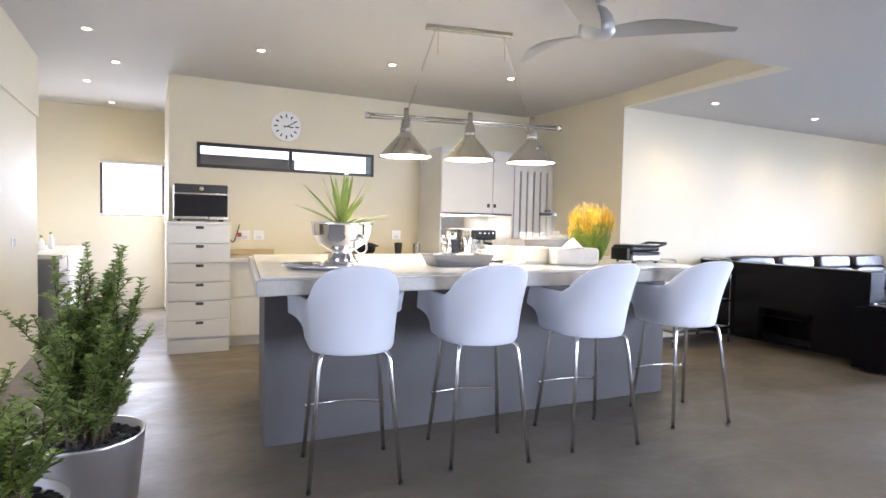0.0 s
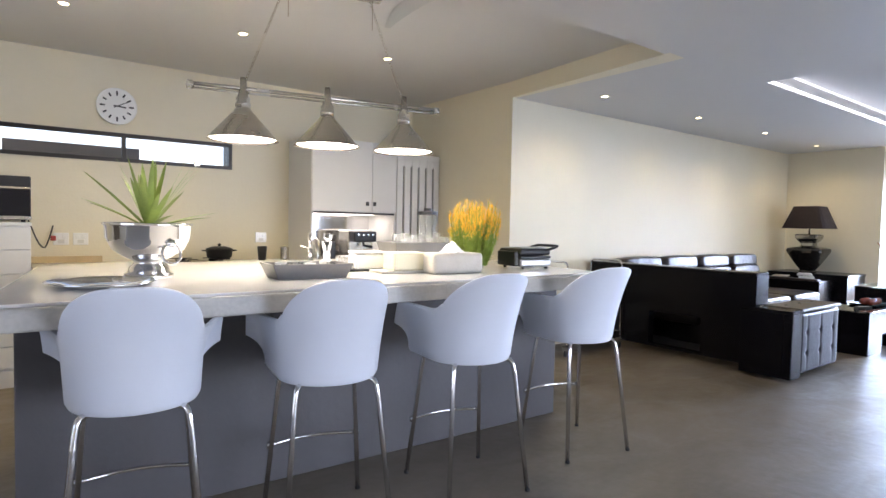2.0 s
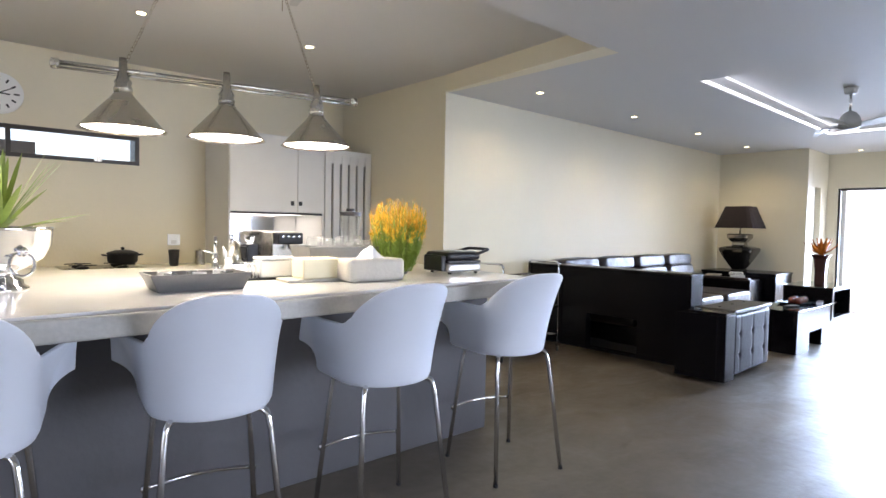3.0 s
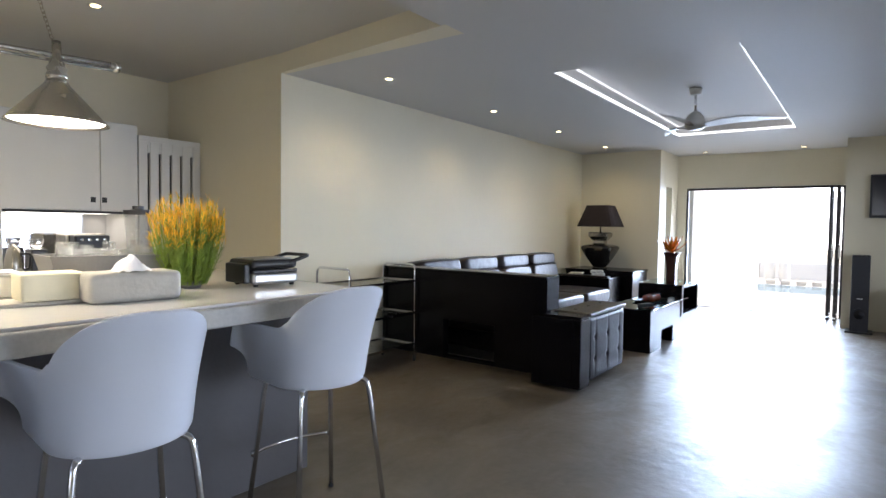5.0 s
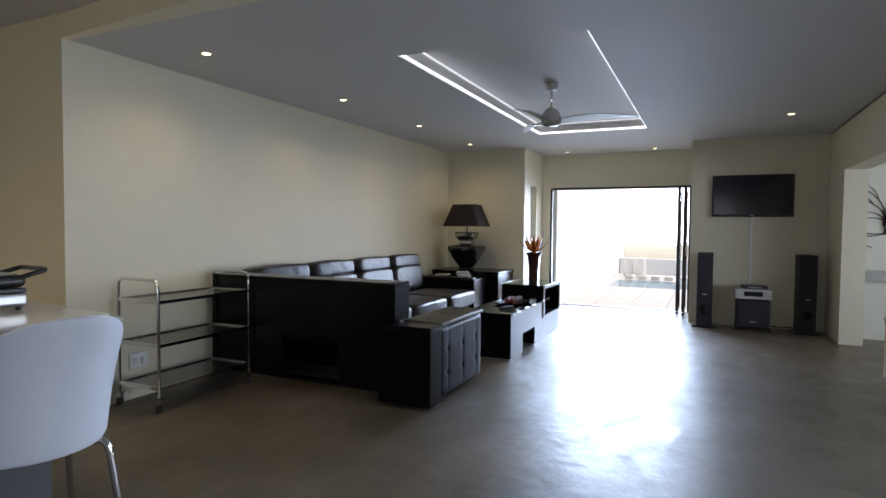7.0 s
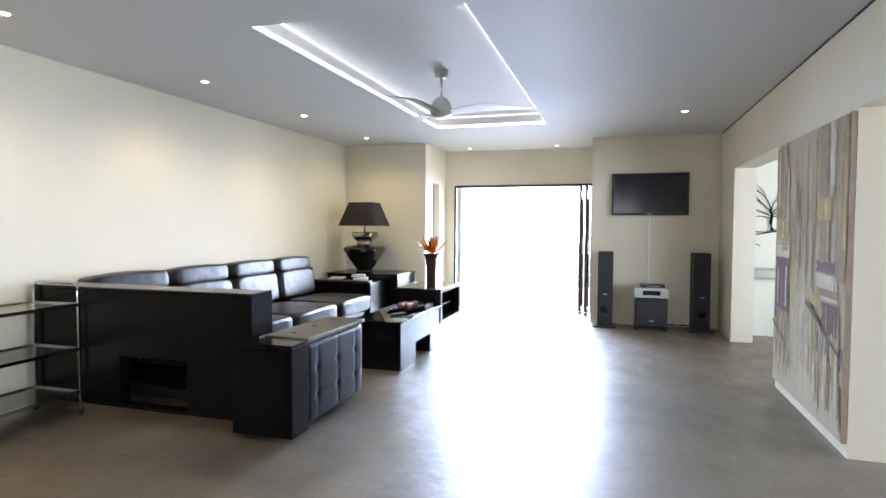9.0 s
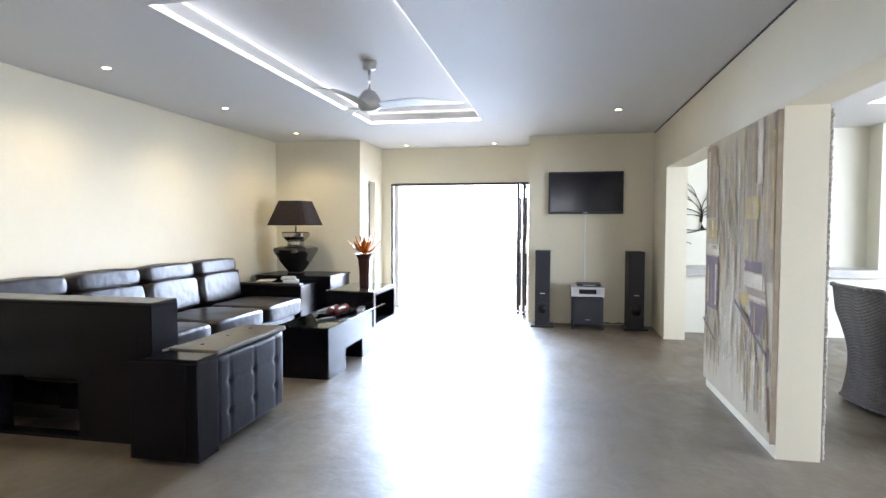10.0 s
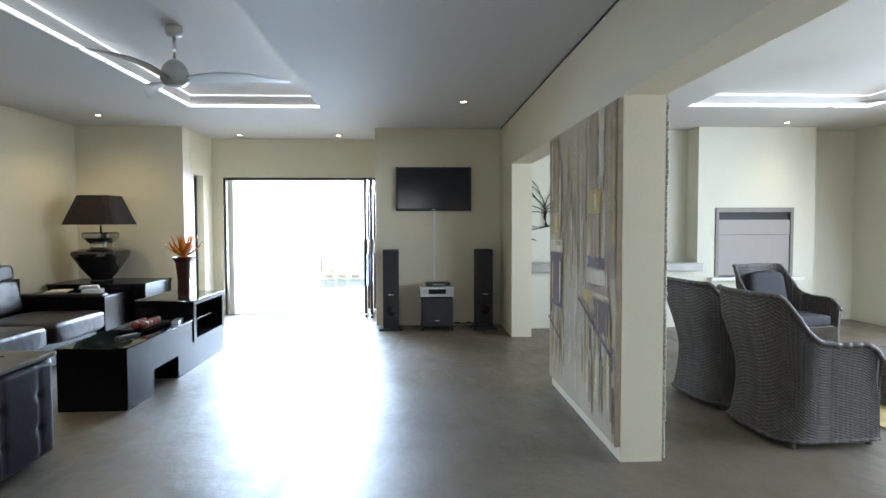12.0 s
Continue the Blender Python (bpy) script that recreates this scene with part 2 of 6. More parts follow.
wall_x("wall_tv_reveal", 11.71, 12.467, 1.239, -0.25, 0, 3.1, [], "cream painted return wall")
wall_x("wall_south", -2.6, 11.705, -0.433, -0.24, 0, 3.1, [(2.2, 6.937, -0.1, 2.07), (8.55, 10.565, -0.1, 2.07)], "cream painted wall with two wide openings")
wall_x("wall_dining_south", -2.6, 12.0, -5.4, -0.25, 0, 3.1, [(3.0, 9.6, 0.1, 2.4)], "pale painted dining room wall with wide windows", PALE)
wall_y("wall_dining_east", -5.4, -0.676, 11.5, 0.25, 0, 3.1, [], "pale painted dining room wall", PALE)

# ceilings
TX0, TX1, TY0, TY1 = 6.21, 10.18, 1.74, 3.14
STEP_X, STEP_Y = 4.775, 3.245
cl = bmesh.new()
for a, b, c, d in ((-3.0, 4.94, -0.43, STEP_Y), (4.94, TX0, -0.43, 5.055), (TX1, 12.47, -0.43, 5.055), (TX0, TX1, -0.43, TY0), (TX0, TX1, TY1, 5.055)):
    add_box(cl, a, b, c, d, LOW, LOW + 0.05)
structure("ceiling_living", cl, CEIL, "white painted plasterboard living room ceiling", "ceiling")
structure("ceiling_kitchen", box(-3.0, 4.94, STEP_Y, 9.6, HIGH, HIGH + 0.05), CEIL, "white painted raised kitchen ceiling", "ceiling")
tr = bmesh.new()
DX0, DX1, DY0, DY1 = 6.9, 9.95, -4.3, -2.25
for a, b, c, d in ((TX0, TX1, TY0, TY1), (DX0, DX1, DY0, DY1)):
    add_box(tr, a - 0.05, b + 0.05, c - 0.05, d + 0.05, TRAY, TRAY + 0.04)
    add_box(tr, a - 0.05, a, c - 0.05, d + 0.05, LOW + 0.05, TRAY)
    add_box(tr, b, b + 0.05, c - 0.05, d + 0.05, LOW + 0.05, TRAY)
    add_box(tr, a, b, c - 0.05, c, LOW + 0.05, TRAY)
    add_box(tr, a, b, d, d + 0.05, LOW + 0.05, TRAY)
structure("ceiling_tray", tr, CEIL, "white recessed ceiling trays", "ceiling")
cd = bmesh.new()
for a, b, c, d in ((-3.0, DX0, -5.7, -0.43), (DX1, 12.0, -5.7, -0.43), (DX0, DX1, -5.7, DY0), (DX0, DX1, DY1, -0.43)):
    add_box(cd, a, b, c, d, LOW, LOW + 0.05)
structure("ceiling_dining", cd, CEIL, "white painted dining room ceiling", "ceiling")
structure("roof", box(-3.2, 12.9, -5.9, 9.9, 3.12, 3.3), CEIL, "flat concrete roof slab over the house", "roof")
# solid dark strip draws the shadow line; no gap is modelled
structure("trim", box(-2.55, 11.44, -0.4325, -0.424, LOW - 0.012, LOW - 0.002), CAB_DARK, "dark strip imitating the shadow line under the ceiling edge", "trim")

# ---------------------------------------------------------------- more materials
GREEN = material("green_leaf", (0.25, 0.34, 0.09), 0.45, var=0.5, scale=14)
YUCCA = material("yellow_green_blade", (0.3, 0.38, 0.09), 0.45, var=0.4, scale=9)
ORANGE_FL = material("yellow_orange_flower", (0.9, 0.48, 0.03), 0.5, var=0.25, scale=20)
FL_STEM = material("yellow_green_stem", (0.2, 0.3, 0.045), 0.5, var=0.35, scale=20)
BARK = material("brown_twig", (0.12, 0.08, 0.05), 0.8, var=0.3)
PEBBLE = material("dark_pebbles", (0.05, 0.05, 0.06), 0.5, var=0.5, scale=30, bump=0.5, bump_scale=60)
STONE = material("pale_cast_stone", (0.55, 0.52, 0.46), 0.6, var=0.15, scale=8, bump=0.3, bump_scale=50)
SOAP = material("ivory_stone", (0.78, 0.72, 0.52), 0.5, var=0.08, scale=8)
TISSUE = material("white_tissue", (0.85, 0.85, 0.85), 0.8, var=0.03)
ZINC = material("grey_zinc_tray", (0.2, 0.195, 0.19), 0.45, 0.4, var=0.2, scale=6)
WOODTOP = material("pale_wood_worktop", (0.5, 0.38, 0.22), 0.45, var=0.15, scale=5)
CERAMIC = material("white_ceramic", (0.8, 0.8, 0.79), 0.15, var=0.02)
SHADE = material("dark_plum_fabric_shade", (0.014, 0.007, 0.009), 0.85, var=0.2, scale=30, bump=0.3, bump_scale=300)
LAMPTOP = material("silver_mirror_lacquer", (0.42, 0.4, 0.36), 0.1, 0.95, var=0.1)
LAMPBASE = material("dark_mirror_lacquer", (0.09, 0.085, 0.08), 0.06, 0.85, var=0.1)
AMBER = material("amber_glass_petal", (0.85, 0.26, 0.03), 0.12, var=0.3, scale=12, Transmission_Weight=0.45)
BROWN_VASE = material("dark_brown_lacquer_vase", (0.06, 0.025, 0.02), 0.2, var=0.2)
REDBALL = material("red_brown_polished_ball", (0.16, 0.035, 0.02), 0.2, var=0.5, scale=25)
GLASS_T = glass("greenish_table_glass", (0.75, 0.92, 0.88))
SHELF_ST = material("worn_stainless_shelf", (0.32, 0.31, 0.27), 0.22, 0.85, var=0.12, scale=5)
LEATHER_M = material("soft_black_leather", (0.007, 0.006, 0.009), 0.38, var=0.3, scale=8, bump=0.1, bump_scale=60, Specular_IOR_Level=0.1)
TAN = material("dark_brown_leather_lid", (0.06, 0.05, 0.036), 0.3, var=0.15, scale=10)
WICKER = material("dark_grey_wicker", (0.08, 0.07, 0.064), 0.55, var=0.4, scale=25)
CUSHION = material("charcoal_fabric", (0.03, 0.03, 0.035), 0.9, var=0.2, scale=20, bump=0.3, bump_scale=200)
CANVAS = material("beige_painted_canvas", (0.58, 0.51, 0.385), 0.85, var=0.25, scale=2.5, second=(0.44, 0.375, 0.27), bump=0.3, bump_scale=90, Specular_IOR_Level=0.15)
P_LIGHT = material("cream_oil_paint", (0.64, 0.57, 0.45), 0.85, var=0.25, scale=9, bump=0.3, bump_scale=90, Specular_IOR_Level=0.15)
P_MID = material("taupe_oil_paint", (0.36, 0.285, 0.205), 0.85, var=0.25, scale=9, bump=0.3, bump_scale=90, Specular_IOR_Level=0.15)
P_DARK = material("plum_brown_oil_paint", (0.2, 0.15, 0.155), 0.85, var=0.25, scale=9, bump=0.3, bump_scale=90, Specular_IOR_Level=0.15)
P_OCHRE = material("ochre_oil_paint", (0.5, 0.385, 0.18), 0.85, var=0.25, scale=9, bump=0.3, bump_scale=90, Specular_IOR_Level=0.15)
SURROUND = material("dull_steel_surround", (0.22, 0.2, 0.18), 0.55, 0.2, var=0.1, scale=6)
SHUTTER = material("beige_grey_shutter_paint", (0.34, 0.31, 0.29), 0.55, var=0.05, scale=6)
SPEAKER = material("black_ash_speaker", (0.013, 0.012, 0.016), 0.5, var=0.3, scale=10)
SILVER = material("silver_faceplate", (0.55, 0.55, 0.55), 0.3, 0.8, var=0.05)
SCREEN = material("dark_screen", (0.008, 0.007, 0.012), 0.12, var=0.1)
PAVING = material("pale_paving_stone", (0.46, 0.44, 0.41), 0.7, var=0.12, scale=3, bump=0.2, bump_scale=40)
OUTWALL = material("white_garden_wall", (0.75, 0.74, 0.7), 0.8, var=0.06, scale=1.5, bump=0.2, bump_scale=20)
GROUND = material("sandy_ground", (0.3, 0.27, 0.2), 0.9, var=0.2, scale=0.7)
POOL = material("pool_water", (0.08, 0.2, 0.26), 0.05, var=0.1, scale=2, bump=0.1, bump_scale=5)
CLOCKFACE = material("silver_clock_face", (0.75, 0.75, 0.73), 0.35, 0.2, var=0.03)
RUBBER = material("black_rubber", (0.02, 0.02, 0.02), 0.7)
BLUEGREY = material("blue_grey_steel_appliance", (0.3, 0.31, 0.34), 0.35, 0.6, var=0.06)
IRON = material("black_iron", (0.02, 0.02, 0.02), 0.5, 0.4)
RED = material("red_plug", (0.35, 0.03, 0.02), 0.4)
MOSAIC = material("mixed_stone_mosaic", (0.5, 0.47, 0.42), 0.5, var=0.5, scale=18)


def path_bar(name, pts, r, mat, parent, radius=0.03, sides=10, label=""):
    return part(name, tube(rounded(pts, radius), r, sides), mat, parent, label, smooth=True)


def pillow(w, d, h, bulge=0.35, n=10):
    """A stuffed cushion, w x d x h, standing on z = 0, with soft bulging faces."""
    bm = bmesh.new()
    bmesh.ops.create_cube(bm, size=2.0)
    bmesh.ops.subdivide_edges(bm, edges=bm.edges[:], cuts=n, use_grid_fill=True)
    for v in bm.verts:
        x, y, z = v.co
        ex = 1 - 0.10 * (abs(y) ** 6 + abs(z) ** 6) / 2
        ey = 1 - 0.10 * (abs(x) ** 6 + abs(z) ** 6) / 2
        ez = 1 - 0.10 * (abs(x) ** 6 + abs(y) ** 6) / 2
        k = noise.noise(Vector((x * 1.7 + w * 9, y * 1.7, z * 1.7 + d * 5))) * 0.04
        bx = (1 - bulge * 0.25 * (1 - (1 - y * y) * (1 - z * z)))
        bz = (1 - bulge * 0.35 * (1 - (1 - x * x) * (1 - y * y)))
        v.co = Vector((x * ex * bx * w / 2, y * ey * d / 2, (z * (ez * bz + k) + 1) * h / 2))
    # creases in the hide, running across the seams
    bm.normal_update()
    for v in bm.verts:
        c = v.co
        fold = noise.noise(Vector((c.x * 26 + 7 * h, c.y * 9, c.z * 9 + 11 * w))) + 0.6 * noise.noise(Vector((c.x * 55, c.y * 20 + 5 * w, c.z * 16)))
        v.co = c + v.normal * 0.003 * fold * (1 if n > 10 else 0.4)
    return bm


# ---------------------------------------------------------------- openings: windows and doors


def window_y(name, y, x0, x1, z0, z1, mullions, mat, label, depth=0.06, bar=0.04):
    """A framed window in a wall along x."""
    w = tagged(new(name), label, "window", kind="structure")
    w.location = (0, y, 0)
    f = bmesh.new()
    add_box(f, x0, x1, 0, depth, z0, z0 + bar)
    add_box(f, x0, x1, 0, depth, z1 - bar, z1)
    add_box(f, x0, x0 + bar, 0, depth, z0 + bar, z1 - bar)
    add_box(f, x1 - bar, x1, 0, depth, z0 + bar, z1 - bar)
    part("window_frame", f, mat, w)
    edges = [x0, *mullions, x1]
    for m in mullions:
        part("mullion", box(m - bar / 2, m + bar / 2, 0.002, depth - 0.002, z0 + bar, z1 - bar), mat, w)
    for a, b in zip(edges, edges[1:]):
        p = part("pane", box(a + bar / 2, b - bar / 2, depth / 2 - 0.003, depth / 2 + 0.003, z0 + bar / 2, z1 - bar / 2), GLASS, w)
        p.visible_shadow = False
    return w


w = window_y("window_1", 6.895, 0.69, 2.68, 1.84, 2.11, (1.68,), ALU_DARK, "dark bronze strip window over the worktop", bar=0.035)
part("sill", box(0.69, 2.68, 0.0625, 0.25, 1.841, 1.85), ALU_DARK, w)
part("side_reveal", box(2.66, 2.679, 0.0625, 0.25, 1.85, 2.109), ALU_DARK, w)
part("latch", box(2.3, 2.36, -0.02, 0, 1.85, 1.9), BRUSHED, w, "small steel window latch")
w = window_y("window_2", 9.42, -0.38, 0.415, 1.31, 2.06, (), ALU_DARK, "scullery window behind a white blind", bar=0.03)
bl = bmesh.new()
for i in range(24):
    add_box(bl, -0.37, 0.41, -0.055, -0.03, 1.34 + i * 0.029, 1.342 + i * 0.029)
blind = tagged(mesh_object("venetian_blind", bl, CERAMIC), "white slatted venetian blind in the scullery window", "blind")
blind.location = (0, 9.42, 0)
part("head_rail", box(-0.375, 0.412, -0.06, -0.02, 2.025, 2.055), CERAMIC, blind)
part("bottom_rail", box(-0.375, 0.412, -0.06, -0.025, 1.315, 1.335), CERAMIC, blind)
window_y("window_3", -5.55, 3.0, 9.6, 0.1, 2.4, (4.6, 6.3, 8.0), ALU_DARK, "wide dark-framed dining room window", bar=0.05)
w = window_y("window_4", 0.0, 0.2, 3.0, 0.1, 2.4, (1.6,), ALU_DARK, "wide dark-framed window", bar=0.05)
w.matrix_world = pose(-2.75, 0, 0, 0, 0, 90)
window_y("window_5", 3.8, 11.75, 12.1, 0.3, 2.05, (), ALU_DARK, "tall narrow slot window beside the patio door", bar=0.02)

# patio doorway: fixed frame and the folded leaves
dr = tagged(new("door_1"), "dark aluminium folding patio door, folded open", "door", kind="structure")
dr.location = (12.5, 0, 0)
part("jamb", box(0, 0.08, 3.525, 3.557, 0, 2.05), ALU_DARK, dr)
part("jamb", box(0, 0.08, 1.246, 1.29, 0, 2.05), ALU_DARK, dr)
part("head", box(0, 0.08, 1.29, 3.525, 2.02, 2.055), ALU_DARK, dr)
part("track", box(0, 0.08, 1.29, 3.525, 0.0, 0.012), BRUSHED, dr)
for i in range(2):
    y = 1.31 + i * 0.09
    x0, x1, b = -0.62 + 0.1 * i, 0.02, 0.035
    leaf = bmesh.new()
    for q in ((x0, x1, 0.03, 0.03 + b), (x0, x1, 1.95, 2.0), (x0, x0 + b, 0.08, 1.95), (x1 - b, x1, 0.08, 1.95)):
        add_box(leaf, q[0], q[1], y, y + 0.04, q[2], q[3])
    lf = part("leaf", leaf, ALU_DARK, dr)
    p = part("pane", box(x0 + b, x1 - b, y + 0.017, y + 0.023, 0.08, 1.95), GLASS, lf)
    p.visible_shadow = False
    part("handle", box(x0 + 0.01, x0 + 0.035, y - 0.03, y, 0.95, 1.15, 0.004), BRUSHED, lf)

# skirting
sk = bmesh.new()
add_box(sk, 4.955, 11.385, 5.041, 5.053, 0, 0.06)
add_box(sk, 11.376, 11.388, 3.72, 5.04, 0, 0.06)
add_box(sk, 11.444, 11.456, -0.42, 1.23, 0, 0.06)
structure("baseboard", sk, PAINT, "low cream skirting along the walls", "skirting")

# ---------------------------------------------------------------- lamps in the ceiling


def downlight(x, y, z, watts, spread=85, color=WARM):
    d = empty("downlight", x, y, z, 0, "small round recessed ceiling downlight, switched on", "downlight", "ceiling downlights")
    part("rim", lathe([(0.032, -0.001), (0.045, -0.004), (0.048, -0.002), (0.048, 0.0), (0.032, 0.0)], 20), FANWHITE, d, smooth=True)
    part("bulb", lathe([(0.001, -0.005), (0.03, -0.004), (0.031, -0.0015)], 16), BULB, d, "glowing warm bulb")
    if watts:
        lamp("downlight_lamp", 'SPOT', look((x, y, z - 0.02), (x, y, 0)), watts, color, cone=spread, blend=1.0, radius=0.06)


for x, y in ((-0.2, 5.68), (-0.05, 6.7), (-0.38, 7.76), (-0.21, 8.98), (1.13, 5.56), (2.31, 5.39), (3.55, 5.23)):
    downlight(x, y, HIGH, KIT_W if x > 1 else KIT_W * 0.07, spread=130, color=WARM_KITCHEN)
for x, y in ((5.6, 4.42), (7.3, 4.38), (8.92, 4.35), (10.65, 4.36)):
    downlight(x, y, LOW, LIV_W, spread=150)
for x, y in ((12.1, 3.19), (12.1, 1.8), (9.78, 0.21), (10.87, -3.99)):
    downlight(x, y, LOW, LIV_W * 0.5 if y < 1 else 0, spread=100)

# cove strips and glowing edge lines in the ceiling trays
for n, (a, b, c, d) in enumerate(((TX0, TX1, TY0, TY1), (DX0, DX1, DY0, DY1))):
    cv = empty("cove_light", 0, 0, LOW + 0.05, 0, "white led cove strip, switched on, and glowing edge line round the ceiling tray", "cove light", "cove lights")
    g = 0.012
    for q in ((a + 0.002, b - 0.002, c + 0.002, c + g), (a + 0.002, b - 0.002, d - g, d - 0.002), (a + 0.002, a + g, c + g, d - g), (b - g, b - 0.002, c + g, d - g)):
        part("glow_strip", box(q[0], q[1], q[2], q[3], -0.035, -0.022), LEDW, cv)
        # no lamp here: emission imitates the cove light caught on the upper edge
        part("glow_strip", box(q[0], q[1], q[2], q[3], 0.078, 0.09), EDGE_GLOW, cv)

# ---------------------------------------------------------------- ceiling fans


def ceiling_fan(x, y, top, drop, turn, reach=0.66, sweep=0.0):
    f = empty("ceiling_fan", x, y, top, turn, "pale silver three-bladed ceiling fan at rest", "ceiling fan", "ceiling fans")
    part("canopy", lathe([(0.03, -0.07), (0.055, -0.06), (0.062, -0.02), (0.062, 0)], 24), FANWHITE, f, smooth=True)
    part("down_rod", tube([(0, 0, -0.06), (0, 0, -drop)], 0.013), CHROME, f, smooth=True)
    part("motor", lathe([(0.02, -drop - 0.17), (0.07, -drop - 0.165), (0.1, -drop - 0.13), (0.098, -drop - 0.09), (0.08, -drop - 0.035), (0.05, -drop), (0.015, -drop + 0.02)], 28), FANWHITE, f, smooth=True)
    for k in range(3):
        bm = bmesh.new()
        rows = []
        n = 14
        for i in range(n + 1):
            t = i / n
            r = 0.06 + t * (reach - 0.06)
            wide = 0.032 + 0.05 * math.sin(math.pi * min(1, t * 0.95 + 0.1)) - 0.012 * t
            off = 0.09 * math.sin(t * 2.6) * 0.6
            z = -drop - 0.13 + 0.03 * math.sin(t * 3.6) + 0.03 * t
            tilt = 0.26 * (1 - 0.55 * t)
            rows.append([(r, off + s * wide, z - s * wide * tilt) for s in (-1, -0.5, 0, 0.5, 1)])
        for dz in (0.004, -0.004):
            vs = [[bm.verts.new((p[0], p[1], p[2] + dz)) for p in row] for row in rows]
            for u, v in zip(vs, vs[1:]):
                for j in range(4):
                    q = (u[j], v[j], v[j + 1], u[j + 1])
                    bm.faces.new(q if dz < 0 else q[::-1])
        bl = part("blade", bm, FANWHITE, f, smooth=True)
        bl.matrix_local = pose(0, 0, 0, 0, 0, 120 * k)
    return f


ceiling_fan(8.05, 2.44, TRAY, 0.25, FAN2_TURN, 0.8)
ceiling_fan(2.5, 2.76, LOW, 0.115, FAN1_TURN, 0.76)
ceiling_fan(8.45, -3.5, TRAY, 0.25, 30, 0.8)

# ---------------------------------------------------------------- kitchen island and stools
isl = empty("kitchen_island", 0, 0, 0, 0, "grey cement island with a thick pale concrete top", "kitchen island")


def prism(corners, z0, z1, bevel=0.0):
    bm = bmesh.new()
    lo = [bm.verts.new((x, y, z0)) for x, y in corners]
    hi = [bm.verts.new((x, y, z1)) for x, y in corners]
    bm.faces.new(lo[::-1])
    bm.faces.new(hi)
    for i in range(len(lo)):
        j = (i + 1) % len(lo)
        bm.faces.new((lo[i], lo[j], hi[j], hi[i]))
    if bevel:
        bmesh.ops.bevel(bm, geom=bm.edges[:], offset=bevel, segments=3, profile=0.6, affect='EDGES')
    return bm


part("base", prism([(0.83, 3.52), (3.87, 3.44), (4.02, 4.75), (1.0, 4.75)], 0, 0.93, 0.006), CONC, isl, "dark grey cement plaster base")
part("slab", prism([(0.7, 2.98), (3.89, 3.02), (4.12, 4.9), (0.94, 4.9)], 0.93, 1.008, 0.01), SLAB, isl, "cast concrete top with an overhang")
part("top_finish", prism([(0.725, 3.015), (3.86, 3.055), (4.085, 4.87), (0.965, 4.87)], 1.008, 1.02, 0.004), WHITE_TOP, isl, "polished white surface")
TOP = 1.02


